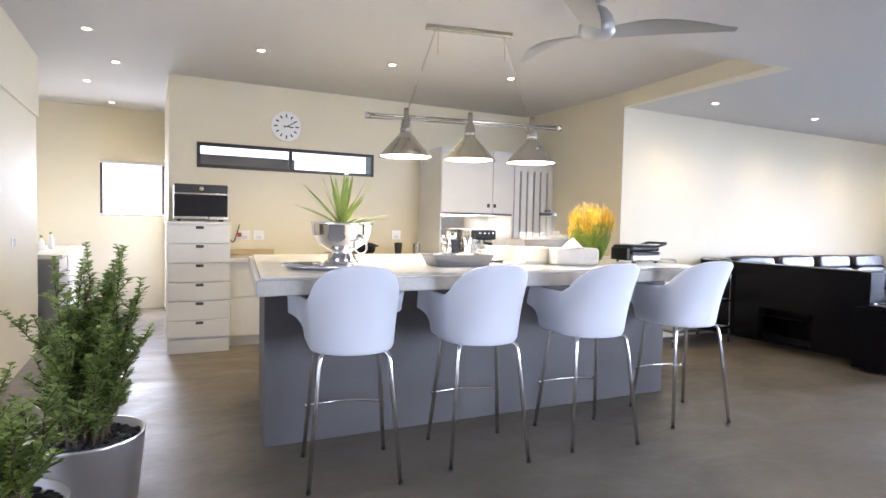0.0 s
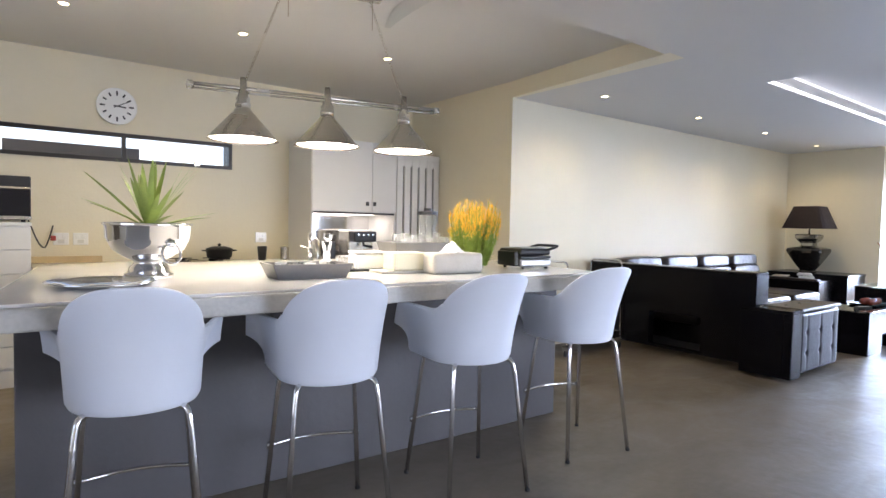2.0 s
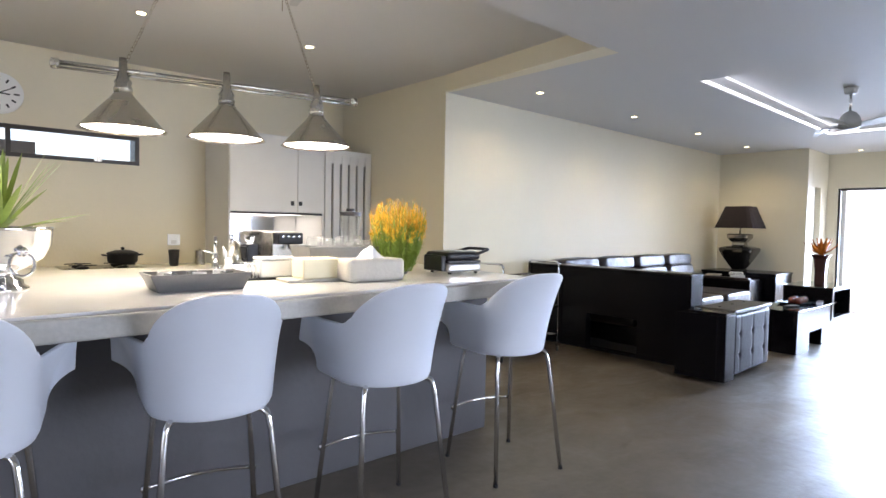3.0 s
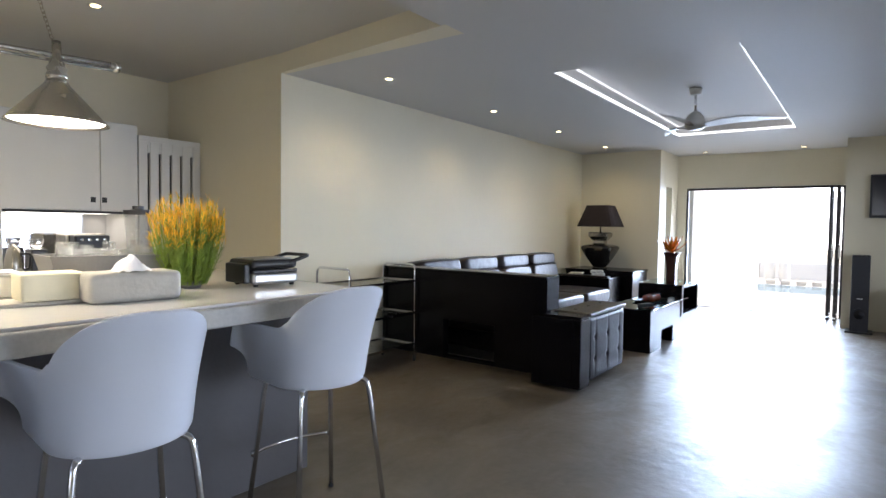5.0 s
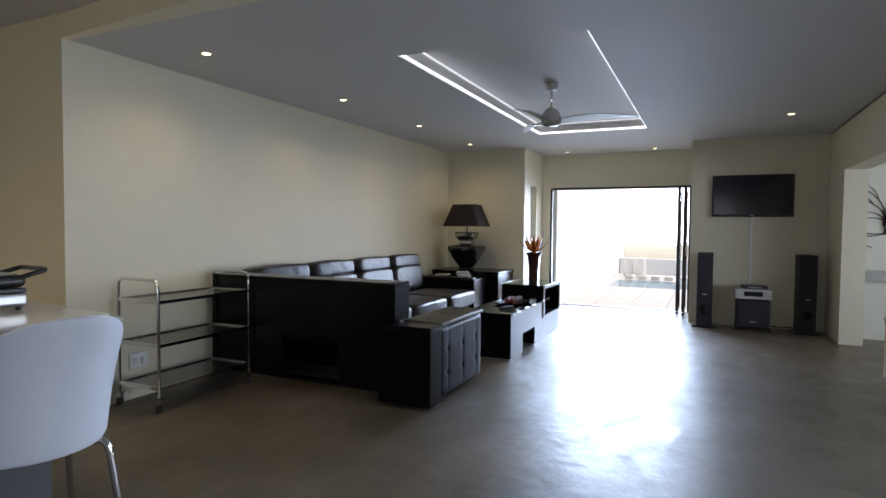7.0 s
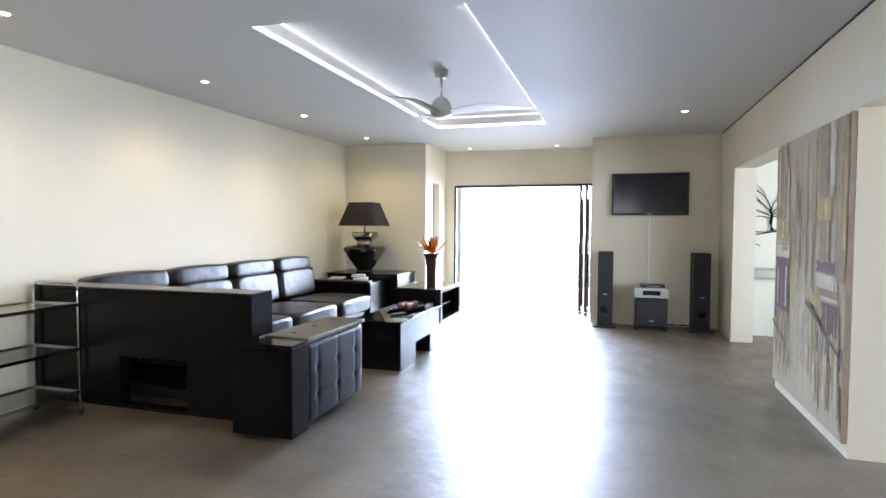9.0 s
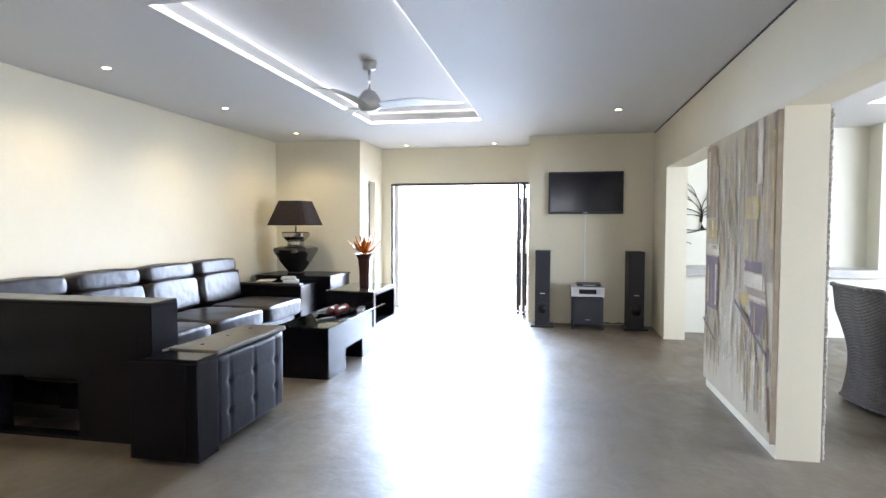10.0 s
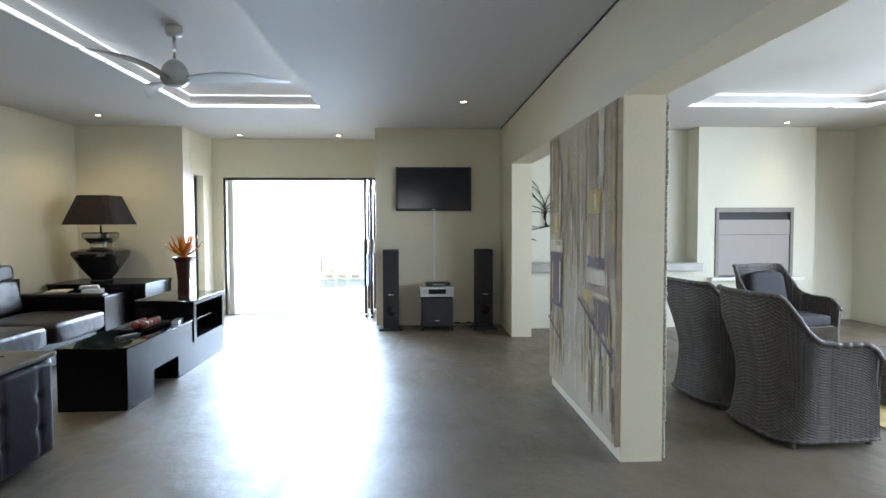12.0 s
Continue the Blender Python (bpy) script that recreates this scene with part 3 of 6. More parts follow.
def bar_stool():
    s = empty("bar_stool", 0, 0, 0, 0, "white moulded plastic bar stool on chrome legs", "bar stool", "bar stools at the island")
    bm = bmesh.new()
    n, rows = 180, []
    a, b = 0.212, 0.2
    for i in range(n + 1):
        u = -1 + 2 * i / n
        th = u * 142
        ath = abs(th)
        if ath <= 90:
            x, y = a * math.sin(radians(th)), -b * math.cos(radians(th))
            nx, ny = math.sin(radians(th)), -math.cos(radians(th))
        else:
            k = (ath - 90) / 52
            x, y = math.copysign(a + 0.006 * k, th), 0.22 * k
            nx, ny = math.copysign(1, th), 0.0
        back, arm, low = 1.088, 0.9, 0.66
        if ath < 74:
            top = arm + (back - arm) * max(0, 1 - (math.sin(radians(ath)) / math.sin(radians(74))) ** 3.0) ** 0.5
            top = max(top, arm + 0.035 * max(0, 1 - (74 - ath) / 6))
        else:
            k = (ath - 74) / 68
            top = arm + 0.035 * max(0, 1 - k / 0.25) ** 2 + 0.03 * k ** 1.5 - 0.13 * (max(0, k - 0.76) / 0.24) ** 2.2
        row = [(0, 0.03, low - 0.005), (x * 0.5, y * 0.5 + 0.015, low - 0.01), (x * 0.85, y * 0.85, low - 0.014), (x * 0.96, y * 0.96, low - 0.01), (x, y, low + 0.008)]
        for j in range(1, 11):
            t = j / 10
            z = low + 0.008 + (top - low - 0.008) * t
            up = (z - low) / (back - low)
            flare = min(1, max(0, (ath - 88) / 44))
            side = 0.02 * up + 0.072 * t ** 2.4 * flare + 0.012 * t ** 6 * flare
            lean = (0.03 * up + 0.09 * up ** 2) * (1 if ath < 80 else max(0.15, 1 - (ath - 80) / 40))
            row.append((x + nx * side, y + ny * 0.025 * up - lean, z))
        rows.append(row)
    vs = [[bm.verts.new(p) for p in row] for row in rows]
    for u, v in zip(vs, vs[1:]):
        for j in range(len(u) - 1):
            bm.faces.new((u[j], v[j], v[j + 1], u[j + 1]))
    # front of the seat pan
    m = bm.verts.new((0, 0.19, 0.667))
    fl, fr = vs[0], vs[-1]
    for j in range(4):
        bm.faces.new((fl[j], fl[j + 1], m)) if j else bm.faces.new((fl[0], fl[1], m))
        bm.faces.new((fr[j + 1], fr[j], m))
    bmesh.ops.remove_doubles(bm, verts=bm.verts[:], dist=0.0005)
    bmesh.ops.recalc_face_normals(bm, faces=bm.faces[:])
    shell = part("seat_shell", bm, WHITE_PL, s, "white plastic tub seat with rolled arms", smooth=True)
    mod = shell.modifiers.new("thick", 'SOLIDIFY')
    mod.thickness, mod.offset = 0.014, 0.0
    bev = shell.modifiers.new("soft", 'BEVEL')
    bev.width, bev.segments, bev.limit_method, bev.angle_limit = 0.006, 2, 'ANGLE', radians(50)
    for sx in (-1, 1):
        for sy in (-1, 1):
            pts = [(sx * 0.06, sy * 0.05, 0.645), (sx * 0.165, sy * 0.15, 0.645), (sx * 0.175, sy * 0.162, 0.58), (sx * 0.222, sy * 0.225, 0.012)]
            leg = path_bar("leg", pts, 0.0115, CHROME, s, 0.05)
            part("foot_cap", lathe([(0.0115, 0.0), (0.0125, 0.003), (0.0122, 0.012), (0.011, 0.014)], 12, centre=(sx * 0.2225, sy * 0.2258, 0)), RUBBER, leg)
    part("mount", lathe([(0.09, 0.636), (0.1, 0.64), (0.1, 0.65), (0.06, 0.654)], 20), BRUSHED, s, smooth=True)
    bar = [(-0.208 + 0.416 * k / 12, 0.203 + 0.05 * math.sin(math.pi * k / 12), 0.29) for k in range(13)]
    part("footrest", tube(bar, 0.008), CHROME, s, "curved chrome foot bar", smooth=True)
    for sx in (-1, 1):
        part("clamp", lathe([(0.013, -0.012), (0.016, 0), (0.013, 0.012)], 12, centre=(sx * 0.204, 0.206, 0.29)), CHROME, s, smooth=True)
    return s


st = bar_stool()
st.matrix_world = pose(1.185, 3.045, 0, 0, 0, -10)
for x, y, r in ((1.92, 3.0, -10), (2.66, 2.94, -8), (3.53, 2.98, -10)):
    copy_thing(st, pose(x, y, 0, 0, 0, r))

# painted faces of the ceiling step, skewed a little like the island
tagged(mesh_object("trim_ceiling_step", prism([(STEP_X, STEP_Y - 0.04), (STEP_X + 0.004, STEP_Y), (4.938, 5.052), (4.985, 5.052), (4.985, STEP_Y - 0.04)], LOW - 0.001, HIGH + 0.06), PAINT), "cream painted edge of the dropped ceiling", "ceiling edge", kind="structure")
tagged(mesh_object("trim_ceiling_edge", box(-3.0, STEP_X - 0.002, STEP_Y - 0.038, STEP_Y, LOW + 0.051, HIGH + 0.06), PAINT), "cream painted edge of the dropped ceiling", "ceiling edge", kind="structure")

# ---------------------------------------------------------------- kitchen units


def slot(x0, x1, z0, z1, y):
    return box(x0, x1, y, y + 0.012, z0, z1, 0.003)


du = empty("drawer_unit", 0.39, 6.15, 0, 0, "tall pale grey six-drawer cabinet with cut-out grips", "drawer unit")
part("body", box(0.004, 0.55, 0.02, 0.74, 0.0, 1.235), CAB, du)
part("top", box(-0.005, 0.56, -0.01, 0.745, 1.235, 1.262, 0.004), CAB, du)
part("kick_board", box(0.01, 0.545, 0.004, 0.018, 0.0, 0.13), CAB, du)
zs = [0.145, 0.315, 0.5, 0.68, 0.865, 1.05, 1.23]
for a, b in zip(zs, zs[1:]):
    d = part("drawer_front", box(0.0, 0.555, -0.004, 0.018, a + 0.004, b - 0.003, 0.003), CAB, du)
    part("grip", slot(0.245, 0.315, b - 0.04, b - 0.012, -0.006), CAB_DARK, d, "dark cut-out grip")

bc = empty("base_cabinet", 0.955, 6.3, 0, 0, "pale grey base cabinets under the back worktop", "base cabinet")
part("body", box(0, 2.34, 0.02, 0.6, 0.1, 0.86), CAB, bc)
part("kick_board", box(0, 2.34, 0.06, 0.075, 0.0, 0.1), CAB, bc)
for i in range(4):
    part("cabinet_door", box(0.005 + i * 0.585, 0.58 + i * 0.585, 0, 0.018, 0.11, 0.5, 0.003), CAB, bc)
    part("drawer_front", box(0.005 + i * 0.585, 0.58 + i * 0.585, 0, 0.018, 0.506, 0.855, 0.003), CAB, bc)
tagged(mesh_object("back_worktop", box(0.955, 3.3, 6.27, 6.9, 0.862, 0.9, 0.004), WHITE_TOP), "pale polished worktop along the back wall", "worktop")
tagged(mesh_object("splashback", box(0.958, 1.5, 6.885, 6.902, 0.902, 0.96, 0.003), WOODTOP), "low pale wood upstand behind the worktop", "upstand")

# tall cupboard with the coffee alcove
tc = empty("tall_cupboard", 3.3, 6.3, 0, 0, "pale grey tall cupboard with a lit appliance alcove", "tall cupboard")
part("side_panel", box(0, 0.02, 0, 0.6, 0, 2.2), CAB, tc)
part("side_panel", box(1.01, 1.03, 0, 0.6, 0, 2.2), CAB, tc)
part("top", box(0.02, 1.01, 0.0, 0.6, 2.18, 2.2), CAB, tc)
part("alcove_back", box(0.02, 1.01, 0.57, 0.6, 0.9, 1.405), CHROME, tc, "polished steel alcove back")
part("alcove_shelf", box(0.02, 1.01, 0.0, 0.57, 0.86, 0.9), CERAMIC, tc)
part("upper_carcass", box(0.02, 1.01, 0.02, 0.6, 1.425, 2.18), CAB, tc)
part("lower_carcass", box(0.02, 1.01, 0.02, 0.6, 0.0, 0.86), CAB, tc)
part("edge_trim", box(0.02, 1.01, -0.003, 0.02, 1.405, 1.425), CAB_DARK, tc, "dark trim under the cupboard doors")
for a, b, g in ((0.005, 0.71, 0.655), (0.716, 1.025, 0.745)):
    d = part("cupboard_door", box(a, b, -0.02, -0.001, 1.428, 2.195, 0.003), CAB, tc)
    part("grip", slot(g - 0.02, g + 0.02, 1.5, 1.545, -0.024), CAB_DARK, d, "dark square finger grip")
lamp("alcove_lamp", 'AREA', look((3.8, 6.6, 1.4), (3.8, 6.6, 0)), ALCOVE_W, (1, 0.95, 0.85), size=(0.8, 0.3))
tagged(mesh_object("alcove_light", box(3.45, 4.2, 6.55, 6.65, 1.405, 1.42, 0.003), glow("strip_glow", (1, 0.95, 0.85), 2.0)), "white strip light under the cupboard, switched on", "strip light")
# slotted steel door beside it
sd = empty("slotted_door", 4.34, 6.3, 0, 0, "pale grey door with tall upright slots", "slotted door")
part("frame", box(0.0, 0.594, -0.01, 0.02, 2.07, 2.12), CAB, sd)
x = 0.0
for i in range(6):
    part("slat", box(x, x + 0.079, -0.012, 0.02, 0.0, 2.07, 0.004), CAB, sd)
    if i < 5:
        part("slot_end", box(x + 0.079, x + 0.103, -0.01, 0.02, 0.0, 0.25), CAB, sd)
        part("slot_end", box(x + 0.079, x + 0.103, -0.01, 0.02, 1.97, 2.07), CAB, sd)
    x += 0.103
part("backing", box(0.0, 0.59, 0.06, 0.08, 0.0, 2.12), CAB_DARK, sd)

# scullery: worktop run on the far left, dishwasher, tall fridge unit
sc = empty("scullery_cabinet", -1.14, 7.15, 0, 0, "white scullery base cabinet against the wall", "base cabinet")
part("body", box(0, 0.56, 0.52, 2.19, 0.1, 0.86), CERAMIC, sc)
part("kick_board", box(0, 0.5, 0.52, 2.19, 0.0, 0.1), CAB, sc)
part("cabinet_door", box(0.56, 0.578, 0.53, 1.35, 0.11, 0.85, 0.003), CERAMIC, sc)
part("cabinet_door", box(0.56, 0.578, 1.356, 2.18, 0.11, 0.85, 0.003), CERAMIC, sc)
dw = empty("dishwasher", -1.14, 7.03, 0, 0, "blue-grey steel dishwasher under the worktop", "dishwasher")
part("body", box(0, 0.55, 0.02, 0.62, 0.08, 0.85), BLUEGREY, dw)
part("front_panel", box(0.552, 0.572, 0.025, 0.615, 0.12, 0.72, 0.004), BLUEGREY, dw)
part("control_strip", box(0.552, 0.574, 0.025, 0.615, 0.725, 0.85, 0.004), SILVER, dw)
path_bar("handle", [(0.574, 0.1, 0.7), (0.605, 0.1, 0.7), (0.605, 0.54, 0.7), (0.574, 0.54, 0.7)], 0.009, BRUSHED, dw, 0.02)
tagged(mesh_object("scullery_worktop", box(-1.145, -0.53, 7.0, 9.345, 0.862, 0.9, 0.004), WHITE_TOP), "white polished worktop in the scullery", "worktop")
for i, (x, y, h) in enumerate(((-0.9, 7.7, 0.2), (-0.85, 8.0, 0.14), (-0.8, 8.3, 0.17))):
    b = empty("bottle", x, y, 0.9, 0, "small white washing-up bottle on the worktop", "bottle", "scullery bottles")
    part("body", lathe([(0.03, 0), (0.034, 0.01), (0.034, h * 0.65), (0.014, h * 0.85), (0.012, h)], 16), CERAMIC, b, smooth=True)
    part("cap", lathe([(0.014, h), (0.014, h + 0.025), (0.008, h + 0.03)], 12), GREEN, b, "green bottle cap", smooth=True)
structure("wall_pier", box(-1.147, -0.715, 4.95, 6.85, 0, 2.218), PAINT, "pale painted wall pier below the bulkhead", "wall")
sw2 = empty("light_switch", -0.714, 5.78, 1.08, 0, "two-gang white light switch on the pier", "light switch")
part("plate", box(0, 0.008, -0.06, 0.06, -0.04, 0.04, 0.003), CERAMIC, sw2)
for sy in (-0.022, 0.022):
    part("rocker", box(0.008, 0.012, sy - 0.009, sy + 0.009, -0.02, 0.02, 0.002), BRUSHED, sw2)

# microwave oven on the drawer unit
mo = empty("microwave_oven", 0.455, 6.44, 1.262, 0, "black and steel microwave oven on the drawers", "microwave oven")
part("body", box(0, 0.50, 0.012, 0.38, 0.015, 0.37, 0.008), BLACK_PL, mo)
part("control_panel", box(0.005, 0.495, -0.004, 0.011, 0.285, 0.365, 0.003), BLACK_PL, mo)
part("door", box(0.005, 0.495, -0.006, 0.011, 0.05, 0.265, 0.004), SCREEN, mo, "dark glass oven door")
part("trim", box(0.005, 0.495, -0.009, 0.011, 0.266, 0.283, 0.002), BRUSHED, mo, "steel trim bar")
part("base_trim", box(0.0, 0.50, -0.004, 0.011, 0.02, 0.048, 0.002), BRUSHED, mo)
k = part("dial", lathe([(0.022, 0), (0.022, 0.016), (0.017, 0.02)], 20), BRUSHED, mo, "round steel dial", smooth=True)
k.matrix_local = pose(0.25, -0.004, 0.325, 90)
for sx in (0.05, 0.45):
    for sy in (0.06, 0.33):
        part("foot", lathe([(0.014, 0), (0.014, 0.016)], 12, centre=(sx, sy, 0)), RUBBER, mo)
cb = empty("power_cord", 0, 6.88, 0, 0, "black power cord hanging from the microwave oven", "power cord")
pts = [Vector((0.93 + 0.19 * t, -0.02, 1.30 - 0.26 * math.sin(t * 2.4) ** 1.3 + (0.09 * max(0, t - 0.7) / 0.3))) for t in [i / 16 for i in range(17)]]
part("cable", tube(pts, 0.006, 8), BLACK_PL, cb, smooth=True)
part("plug", box(1.1, 1.14, -0.05, -0.014, 1.1, 1.145, 0.008), RED, cb, "red plug")
for x, z in ((1.12, 1.06), (1.27, 1.06), (2.93, 1.08)):
    so = empty("wall_socket", x, 6.904, z, 0, "white double socket plate on the kitchen wall", "wall socket", "kitchen sockets")
    part("plate", box(0, 0.12, -0.01, 0, 0, 0.11, 0.004), CERAMIC, so)
    part("switch", box(0.02, 0.05, -0.014, -0.01, 0.06, 0.09, 0.002), CERAMIC, so)
    part("switch", box(0.07, 0.1, -0.014, -0.01, 0.06, 0.09, 0.002), CERAMIC, so)
    part("outlet", box(0.035, 0.085, -0.012, -0.0099, 0.015, 0.05, 0.002), CAB, so)

# clock
ck = empty("wall_clock", 1.62, 6.9, 2.35, 0, "round silver wall clock with black roman style batons", "wall clock")
c = part("case", lathe([(0.001, -0.012), (0.155, -0.012), (0.165, 0.0), (0.17, 0.012), (0.168, 0.024), (0.155, 0.02), (0.001, 0.02)], 48), CLOCKFACE, ck, smooth=False)
c.matrix_local = pose(0, -0.016, 0, 90)
for i in range(12):
    L = 0.034 if i % 3 else 0.042
    m = part("hour_mark", box(-0.007, 0.007, -0.002, 0.002, 0.098, 0.098 + L), BLACK_PL, ck)
    m.matrix_local = pose(0, -0.038, 0, 0, 30 * i, 0)
for ang, ln, wd in ((95, 0.075, 0.006), (62, 0.115, 0.004)):
    m = part("clock_hand", box(-wd, wd, -0.001, 0.001, -0.03, ln), BLACK_PL, ck)
    m.matrix_local = pose(0, -0.042, 0, 0, ang, 0)

# pendant bar with three shades
pl = empty("pendant_light", 2.32, 3.87, HIGH, -12.0, "brushed steel bar pendant with three cone shades, switched on", "pendant light")
part("ceiling_bar", box(-0.275, 0.415, 0.26, 0.32, -0.035, 0.0, 0.006), BRUSHED, pl)
RZ = 2.035 - HIGH
part("rail", tube([(-0.74, 0, RZ), (0.7, 0, RZ)], 0.011, 14), BRUSHED, pl, smooth=True)
part("rail", tube([(-0.74, 0, RZ - 0.023), (0.7, 0, RZ - 0.023)], 0.006, 12), BRUSHED, pl, smooth=True)
for sx in (-0.74, 0.7):
    e = part("end_cap", lathe([(0.014, -0.02), (0.024, -0.014), (0.024, 0.014), (0.014, 0.02)], 18), BRUSHED, pl, smooth=True)
    e.matrix_local = pose(sx, 0, RZ - 0.008, 0, 90)


def chain(p, q, link=0.03):
    p, q = Vector(p), Vector(q)
    bm = bmesh.new()
    n = int((q - p).length / (link * 0.72))
    turn = (q - p).to_track_quat('Z', 'Y').to_matrix().to_4x4()
    for i in range(n):
        b = bmesh.new()
        ring = [(link * 0.28 * math.cos(a), 0, link * 0.5 * math.sin(a)) for a in [k * math.pi / 4 for k in range(8)]]
        tube(ring, 0.0016, 4, True, b)
        join(bm, b, Matrix.Translation(p + (q - p) * (i + 0.5) / n) @ turn @ pose(0, 0, 0, 0, 0, 90 * (i % 2)))
    return bm


for a, b in ((-0.2, -0.47), (0.34, 0.48)):
    part("chain", chain((a, 0.29, -0.035), (b, 0, RZ + 0.01)), BRUSHED, pl)
    part("hook", tube([(a + 0.02, 0.29, -0.035), (a + 0.02, 0.29, -0.22)], 0.003, 6), BRUSHED, pl)
    part("eyelet", lathe([(0.008, 0.0), (0.012, 0.01), (0.004, 0.05)], 10, centre=(b, 0, RZ + 0.01)), BRUSHED, pl)
for x in (-0.47, 0.0, 0.48):
    sh = part("shade", lathe([(0.035, RZ - 0.10), (0.05, RZ - 0.125), (0.188, RZ - 0.28), (0.193, RZ - 0.285), (0.188, RZ - 0.284), (0.048, RZ - 0.13), (0.033, RZ - 0.105)], 40, centre=(x, 0, 0)), BRUSHED, pl, "brushed steel cone shade", smooth=True)
    part("neck", lathe([(0.016, RZ + 0.06), (0.02, RZ + 0.0), (0.03, RZ - 0.04), (0.04, RZ - 0.055), (0.034, RZ - 0.07), (0.042, RZ - 0.085), (0.04, RZ - 0.104)][::-1], 20, centre=(x, 0, 0)), BRUSHED, sh, smooth=True)
    part("diffuser", lathe([(0.001, RZ - 0.279), (0.174, RZ - 0.275), (0.178, RZ - 0.271), (0.001, RZ - 0.269)], 32, centre=(x, 0, 0)), PENDANT_GLOW, sh, "glowing white diffuser", smooth=True)
    lamp("pendant_lamp", 'POINT', pose(2.32 + 0.978 * x, 3.87 - 0.208 * x, HIGH + RZ - 0.32), PEND_W, (1, 0.87, 0.6), radius=0.04)

# ---------------------------------------------------------------- plants


def leaf_cards(bm, centre, direction, length, width, droop=0.2):
    d = Vector(direction).normalized()
    side = d.cross(Vector((0, 0, 1)))
    if side.length < 0.05:
        side = Vector((1, 0, 0))
    side.normalize()
    up = side.cross(d)
    c = Vector(centre)
    a = bm.verts.new(c)
    l = bm.verts.new(c + d * length * 0.5 + side * width * 0.5 + up * width * 0.12)
    r = bm.verts.new(c + d * length * 0.5 - side * width * 0.5 + up * width * 0.12)
    m = bm.verts.new(c + d * length * 0.5 - up * width * 0.05)
    e = bm.verts.new(c + d * length - Vector((0, 0, droop * length)))
    bm.faces.new((a, m, l))
    bm.faces.new((a, r, m))
    bm.faces.new((l, m, e))
    bm.faces.new((m, r, e))


def whorl(bm, c, d, rnd):
    """A pair of small round leaves on a twig that runs along d."""
    d = Vector(d).normalized()
    az = rnd.uniform(0, 6.283)
    side = Vector((math.cos(az), math.sin(az), 0.0))
    for s in (-1, 1):
        leaf_cards(bm, c, side * s + d * rnd.uniform(0.3, 0.9), rnd.uniform(0.024, 0.04), rnd.uniform(0.02, 0.03), 0.1)


def planter_bush(x, y, shoots, seed, tall):
    rnd = random.Random(seed)
    p = empty("potted_shrub", x, y, 0, 0, "leafy green shrub in a round brushed steel planter", "potted shrub", "potted shrubs")
    part("planter", lathe([(0.165, 0), (0.17, 0.004), (0.21, 0.41), (0.214, 0.42), (0.205, 0.42), (0.2, 0.38), (0.001, 0.38)], 48), PLANTER_ST, p, "round brushed steel planter", smooth=True)
    peb = bmesh.new()
    for i in range(260):
        a, r = rnd.uniform(0, 6.283), 0.19 * math.sqrt(rnd.random())
        b = bmesh.new()
        bmesh.ops.create_icosphere(b, subdivisions=1, radius=rnd.uniform(0.011, 0.018))
        join(peb, b, pose(r * math.cos(a), r * math.sin(a), 0.385 + rnd.uniform(0, 0.012), rnd.uniform(0, 90), 0, rnd.uniform(0, 180)) @ Matrix.Diagonal((1.2, 1, 0.6, 1)))
    pb = part("gravel", peb, PEBBLE, p, "dark grey pebbles", smooth=True)
    pb["kind"] = "stuff"
    tw, lv = bmesh.new(), bmesh.new()
    for s in range(shoots):
        a = rnd.uniform(0, 6.283)
        h = (rnd.uniform(0.8, 1.0) if s % 4 == 0 else rnd.uniform(0.4, 0.8)) * tall
        lean = rnd.uniform(0.04, 0.3) if h > 0.7 * tall else rnd.uniform(0.1, 0.62)
        base = Vector((rnd.uniform(-0.1, 0.1), rnd.uniform(-0.1, 0.1), 0.38))
        pts = []
        for i in range(9):
            t = i / 8
            pts.append(base + Vector((math.cos(a) * lean * h * t ** 1.3 + 0.03 * noise.noise(Vector((s, t * 3, 0))), math.sin(a) * lean * h * t ** 1.3 + 0.03 * noise.noise(Vector((t * 3, s, 4))), h * t)))
        tube(pts, 0.004, 5, False, tw, [0.006 * (1 - 0.8 * i / 8) for i in range(9)])
        # side twigs, each set with round leaves in whorls
        for w in range(int(26 * h / 0.8)):
            t = rnd.uniform(0.12, 0.9)
            k = min(7, int(t * 8))
            c = pts[k].lerp(pts[k + 1], t * 8 - k)
            az = rnd.uniform(0, 6.283)
            d = Vector((math.cos(az), math.sin(az), rnd.uniform(0.7, 1.6))).normalized()
            e = c + d * rnd.uniform(0.05, 0.17) * (1.2 - t)
            tube([c, e], 0.0018, 4, False, tw)
            n = max(2, int((e - c).length / 0.013))
            for i in range(1, n + 1):
                whorl(lv, c.lerp(e, i / n), d, rnd)
        n = int(h / 0.014)
        for i in range(int(n * 0.12), n + 1):
            t = i / n
            k = min(7, int(t * 8))
            whorl(lv, pts[k].lerp(pts[k + 1], t * 8 - k), pts[k + 1] - pts[k], rnd)
    part("stem", tw, BARK, p, "thin brown stems")
    lf = part("foliage", lv, GREEN, p, "small green leaves")
    lf["kind"] = "stuff"
    return p


planter_bush(0.035, 2.885, 38, 5, 0.8)
planter_bush(-0.17, 2.3, 26, 9, 0.44)

